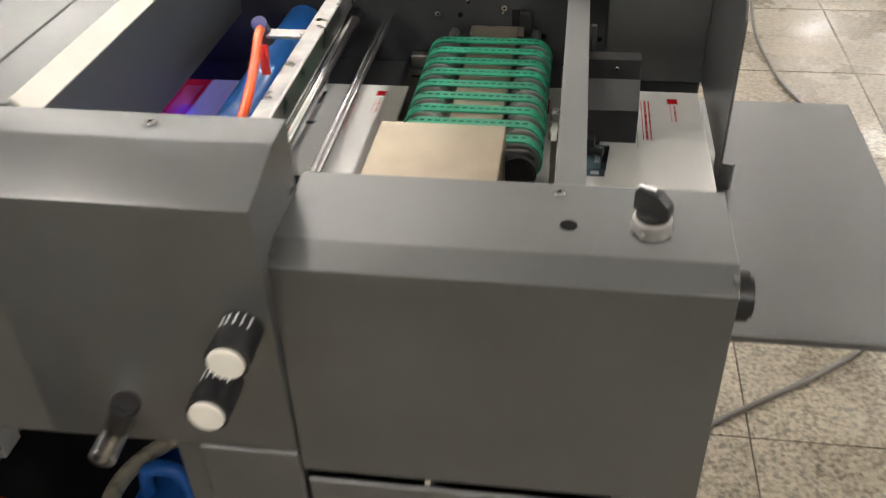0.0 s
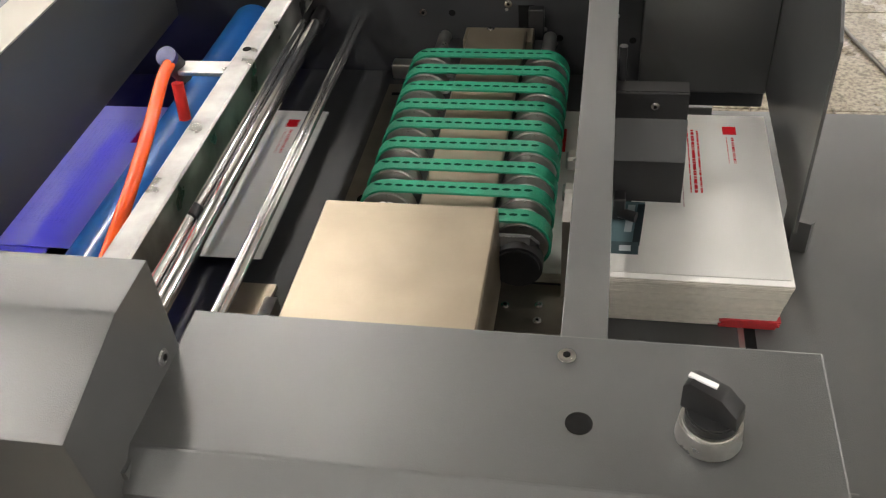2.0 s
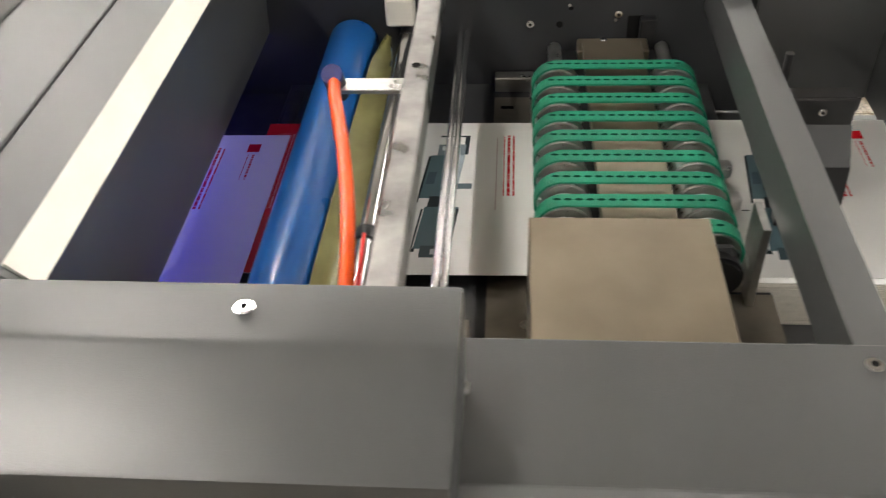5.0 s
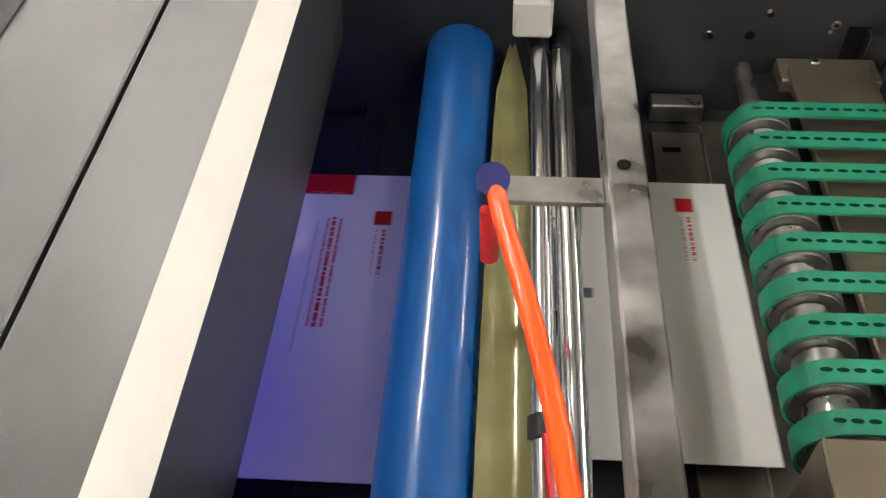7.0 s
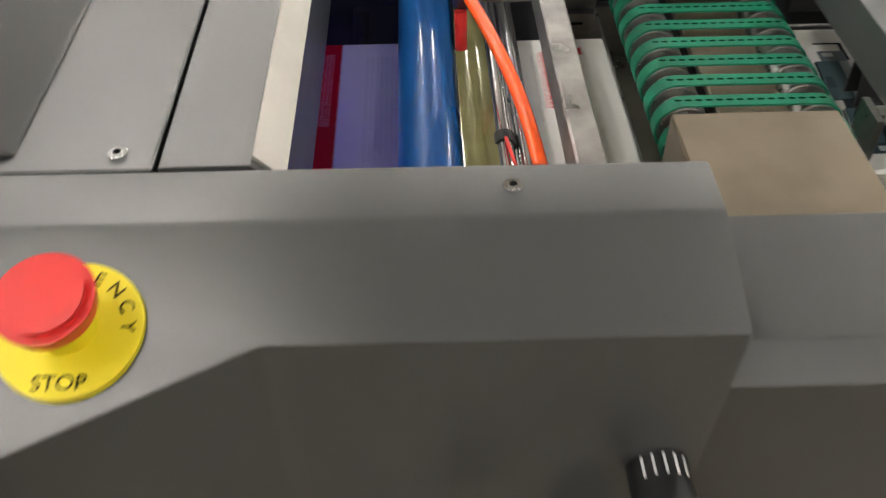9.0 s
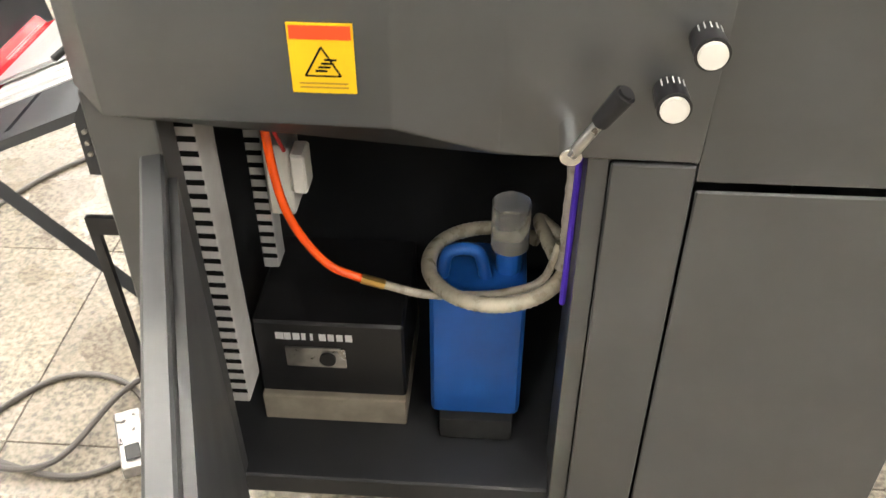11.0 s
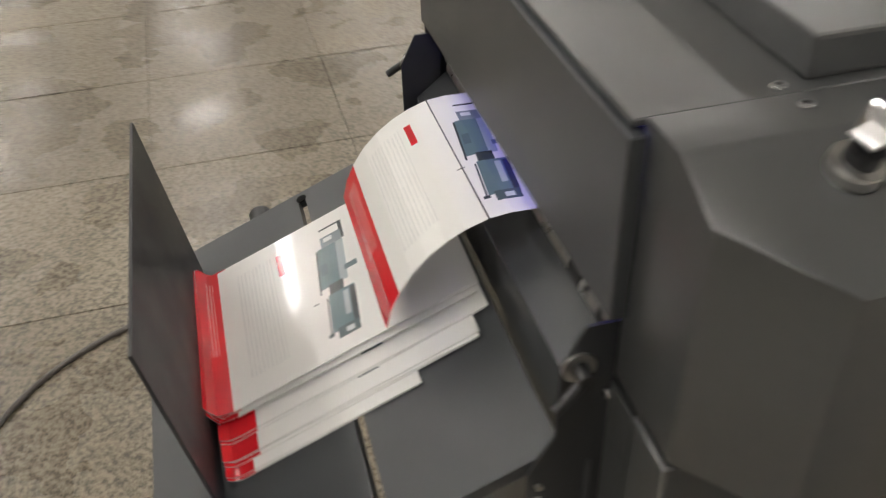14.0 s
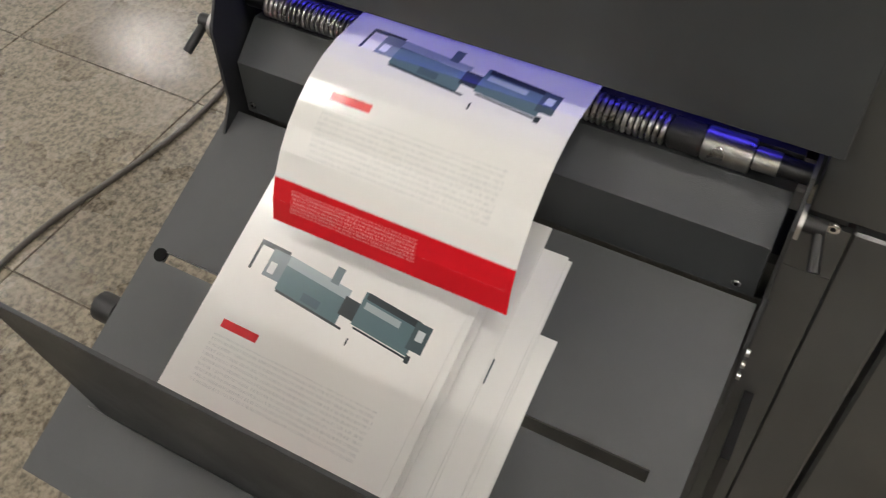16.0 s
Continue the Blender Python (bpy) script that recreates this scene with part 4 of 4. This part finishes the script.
def sheet_bm(u0, u1, t=0.0004, nu=1, bm=None, m=None):
    """A slip of the leaflet from u0 to u1 of its length; local x from the foot at 0 towards +x, y across, top at 0."""
    bm = bm or bmesh.new()
    uvl = bm.loops.layers.uv.verify()
    top = []
    for k in range(nu + 1):
        u = u0 + (u1 - u0) * k / nu
        top.append((bm.verts.new((u * LNG, W / 2, 0)), bm.verts.new((u * LNG, -W / 2, 0)), bm.verts.new((u * LNG, W / 2, -t)), bm.verts.new((u * LNG, -W / 2, -t)), u))
    for a, b in zip(top, top[1:]):
        f = bm.faces.new((a[0], a[1], b[1], b[0]))
        for lp, q in zip(f.loops, ((a[4], 0), (a[4], 1), (b[4], 1), (b[4], 0))):
            lp[uvl].uv = q
        g = bm.faces.new((a[2], b[2], b[3], a[3]))
        s1 = bm.faces.new((a[0], b[0], b[2], a[2]))
        s2 = bm.faces.new((a[1], a[3], b[3], b[1]))
        for f2 in (g, s1, s2):
            for lp in f2.loops:
                lp[uvl].uv = (1.05, 0.5)
    e1 = bm.faces.new((top[0][0], top[0][2], top[0][3], top[0][1]))
    e2 = bm.faces.new((top[-1][0], top[-1][1], top[-1][3], top[-1][2]))
    for f2 in (e1, e2):
        for lp in f2.loops:
            lp[uvl].uv = (1.05, 0.5)
    return bm


# waiting stack at the feeder
st = thing("paper_stack", "neat stack of printed leaflets on the feed tray", "paper")
random.seed(7)
bm = bmesh.new()
z = 0.8325
while z < 0.8838:
    dx, dy = random.uniform(-0.0004, 0.0004), random.uniform(-0.0004, 0.0004) + 0.24 * (0.884 - z)
    box(-0.125 + dx, 0.1472 + dx - 0.1 * (0.884 - z), 0.1753 + dy, 0.3827 + dy, z, z + 0.00062, bm=bm)
    z += 0.00064
tagged(part("page_block", bm, PAGES, st), "cut edges of the stacked white pages", kind="stuff")
topm = part("top_sheet", placed(sheet_bm(0, 1), pose(-0.125, 0.279, 0.8852) @ Matrix.Diagonal((1.004, 1.047, 1, 1))), PAPER, st, "printed top leaflet")
bm = bmesh.new()
for k in range(9):
    dx = random.uniform(-0.003, 0.002)
    box(0.106 + dx, 0.1452 + dx, 0.1858 - 0.00026 * k, 0.2, 0.8325 + 0.0011 * k, 0.8333 + 0.0011 * k, bm=bm)
part("red_page_edge", bm, mat("red_page_edges", 0.7, 0.0, (0.45, 0.025, 0.03), 0.15, 200), st, "red printed page edges")

# leaflets already on the delivery tray
dl = thing("delivered_leaflets", "loose fanned pile of coated leaflets on the delivery tray", "paper")
FIN_D = 0.288  # how far down the tray the sheets meet the stop plate


def pile_point(d, h):
    """Where a resting sheet lies d metres down from its hinge line: flat on the tray, then curling up the stop plate."""
    x, z, n, flat = -min(d, FIN_D - 0.014), h, 12, FIN_D - 0.014
    if d > flat:
        for k in range(n):
            a = min(1.8, (d - flat) * (k + 0.5) / n / 0.013)
            x -= math.cos(a) * (d - flat) / n
            z += math.sin(a) * (d - flat) / n
    return x, z


def resting_sheet(top, yc, h, rz):
    """A whole leaflet at rest, its head `top` metres down the tray."""
    bm = sheet_bm(0, 1, 0.0009, 28)
    for v in bm.verts:
        d, y, t = top + (LNG - v.co.x) * min(1.0, (FIN_D - top) / LNG), v.co.y + yc + radians(rz) * (v.co.x - LNG / 2), v.co.z
        x, z = pile_point(d, h)
        v.co = (x, y, z + t)
    return placed(bm, TM)


offs = [(0.108, 0.2195, 0.3), (0.104, 0.2205, -0.4), (0.047, 0.2330, 0.3), (0.045, 0.2350, -0.6), (0.043, 0.2365, 0.2), (0.030, 0.2560, 0.5), (0.027, 0.2575, -0.2)]
for k, (top, yc, rz) in enumerate(offs):
    part("leaflet", resting_sheet(top, yc, 0.0014 + 0.0012 * k, rz), PAPER, dl, "", True)

# ---- moving leaflets ----
RUN = [(0, -0.126), (0.15, -0.158), (0.35, -0.205), (0.55, -0.248), (0.75, -0.294), (0.95, -0.345), (1.25, -0.402), (1.45, -0.433), (1.85, -0.49), (4.0, -0.811)]


OUT = [(0, 0), (0.25, 0.058), (0.75, 0.176), (0.95, 0.205), (1.12, 0.26)]  # seconds past the delivery roller, metres hanging out
LAND = 5.1


def lead_at(tau):
    """How far the foot of a leaflet has come, tau seconds after the belts take it."""
    if tau <= 0:
        return RUN[0][1]
    for (a, xa), (b, xb) in zip(RUN, RUN[1:]):
        if tau <= b:
            return xa + (xb - xa) * (tau - a) / (b - a)
    for (a, oa), (c, oc) in zip(OUT, OUT[1:]):
        if tau - 4.0 <= c:
            return RUN[-1][1] - oa - (oc - oa) * (tau - 4.0 - a) / (c - a)
    return RUN[-1][1] - OUT[-1][1]


def path_place(s, out_len, drop):
    """The point and slope of a leaflet s metres past the delivery roller, when out_len metres hang free."""
    x, z, a, n = XE + 0.012, ZP, 0.0, 24
    if s <= 0:
        return x - s, ZP, 0.0
    for k in range(n):
        d = s * (k + 0.5) / n
        a = drop * (d / 0.25) ** 1.15 - 0.12 * max(0, 1 - d / 0.05)
        x -= math.cos(a) * s / n
        z -= math.sin(a) * s / n
    return x, z, math.degrees(a)


def drift(x):
    """The middle line of the sheets, which creep a little towards the front on the conveyor."""
    return YC - 0.028 * min(1, max(0, (-0.35 - x) / 0.46))


STRIPS = 14


def leaflet(start, bend, slot):
    """One leaflet taken by the belts at `start` seconds; slot: its place and turn in the pile."""
    e = thing("leaflet", "single printed leaflet running through the machine", "paper", "moving leaflets")
    if not bend:
        p = part("sheet", sheet_bm(0, 1), PAPER, e)
        return [(p, 0.0)], start, slot
    return [(part("sheet_strip", sheet_bm(k / STRIPS, (k + 1) / STRIPS + 0.0005), PAPER, e), k / STRIPS) for k in range(STRIPS)], start, slot


LATE = {2: -0.17, 3: -0.04, 6: 0.14, 8: 0.2}  # seconds by which the belts take a leaflet off the beat
SHEETS = [leaflet(-3.35 + 1.8 * k + LATE.get(k, 0), True, k) for k in range(11)]


def pile_pose(slot, u):
    """The pose of the strip that begins at u of a leaflet at rest in the pile."""
    random.seed(40 + slot)
    top, yc, rz = 0.030 + random.uniform(-0.006, 0.006), 0.280 + random.uniform(-0.006, 0.006), random.uniform(-1.2, 1.2)
    if slot == 7:
        top, yc, rz = 0.032, 0.285, -0.6
    h = 0.0106 + 0.0012 * slot
    xa, za = pile_point(top + LNG * (1 - u), h)
    xb, zb = pile_point(top + LNG * (1 - u - 1.0 / STRIPS), h)
    ang = math.degrees(math.atan2(zb - za, xb - xa))
    return TM @ pose(xa, yc + radians(rz) * (u - 0.5) * LNG, za, 0, -ang, rz) @ pose(-u * LNG, 0, 0)


def strip_pose(t, start, slot, u):
    tau = t - start
    lead = lead_at(tau)
    out_len = XE + 0.012 - lead
    land = LAND
    if tau >= land + 0.12:
        return pile_pose(slot, u)
    if out_len <= 0:
        return pose(lead, drift(lead), ZP + 0.0009, 0, -0.2, 0)
    s0, s1 = out_len - u * LNG, out_len - (u + 1.0 / STRIPS) * LNG
    xa, za, _ = path_place(s0, out_len, 2.1)
    xb, zb, _ = path_place(s1, out_len, 2.1)
    ang = math.degrees(math.atan2(zb - za, xb - xa))
    m = pose(xa, drift(-1), za, 0, -ang, 0) @ pose(-u * LNG, 0, 0)
    if tau > land:
        f = (tau - land) / 0.12
        g = pile_pose(slot, u)
        a, b = m @ pose(u * LNG, 0, 0), g @ pose(u * LNG, 0, 0)
        q = a.to_quaternion().slerp(b.to_quaternion(), f)
        return Matrix.LocRotScale(a.translation.lerp(b.translation, f), q, None) @ pose(-u * LNG, 0, 0)
    return m


def motions():
    for pieces, start, slot in SHEETS:
        land = start + LAND
        times = {0.0, 16.0}
        for a, _ in RUN:
            times.add(round(start + a, 2))
        k = start + 4.0
        while k < land + 0.3:
            times.add(round(k, 2))
            k += 0.1
        for k in (-0.05, land - start - 0.02, land - start + 0.05, land - start + 0.09, land - start + 0.12, land - start + 0.2):
            times.add(round(start + k, 2))
        ts = sorted(t for t in times if 0 <= t <= 16)
        for ob, u in pieces:
            walk(ob, [(t, strip_pose(t, start, slot, u)) for t in ts])


# ---- floor tiles ----
def tile_mesh():
    bm = box(-0.281, 0.281, -0.281, 0.281, -0.02, 0.0)
    es = [e for e in bm.edges if all(v.co.z > -0.01 for v in e.verts)]
    bmesh.ops.bevel(bm, geom=es, offset=0.0012, segments=1, affect="EDGES")
    me = bpy.data.meshes.new("tile")
    bm.to_mesh(me)
    bm.free()
    me.materials.append(TILE)
    return me


tm = tile_mesh()
rest = bmesh.new()
for i in range(-12, 15):
    for j in range(-11, 21):
        x, y = -1.007 + 0.565 * i, 1.02 + 0.565 * j
        if not (X0 + 0.2 < x < X1 - 0.2 and Y0 + 0.2 < y < Y1 - 0.2):
            continue
        if -4.0 < x < 2.6 and -1.6 < y < 6.0:
            t_ = new("tile", tm)
            t_.parent, t_.location = floor, (x, y, FL)
        else:
            box(x - 0.281, x + 0.281, y - 0.281, y + 0.281, FL - 0.02, FL, bm=rest)
r_ = part("tiles_far", rest, TILE, floor)
tagged(r_, kind="stuff")

motions()
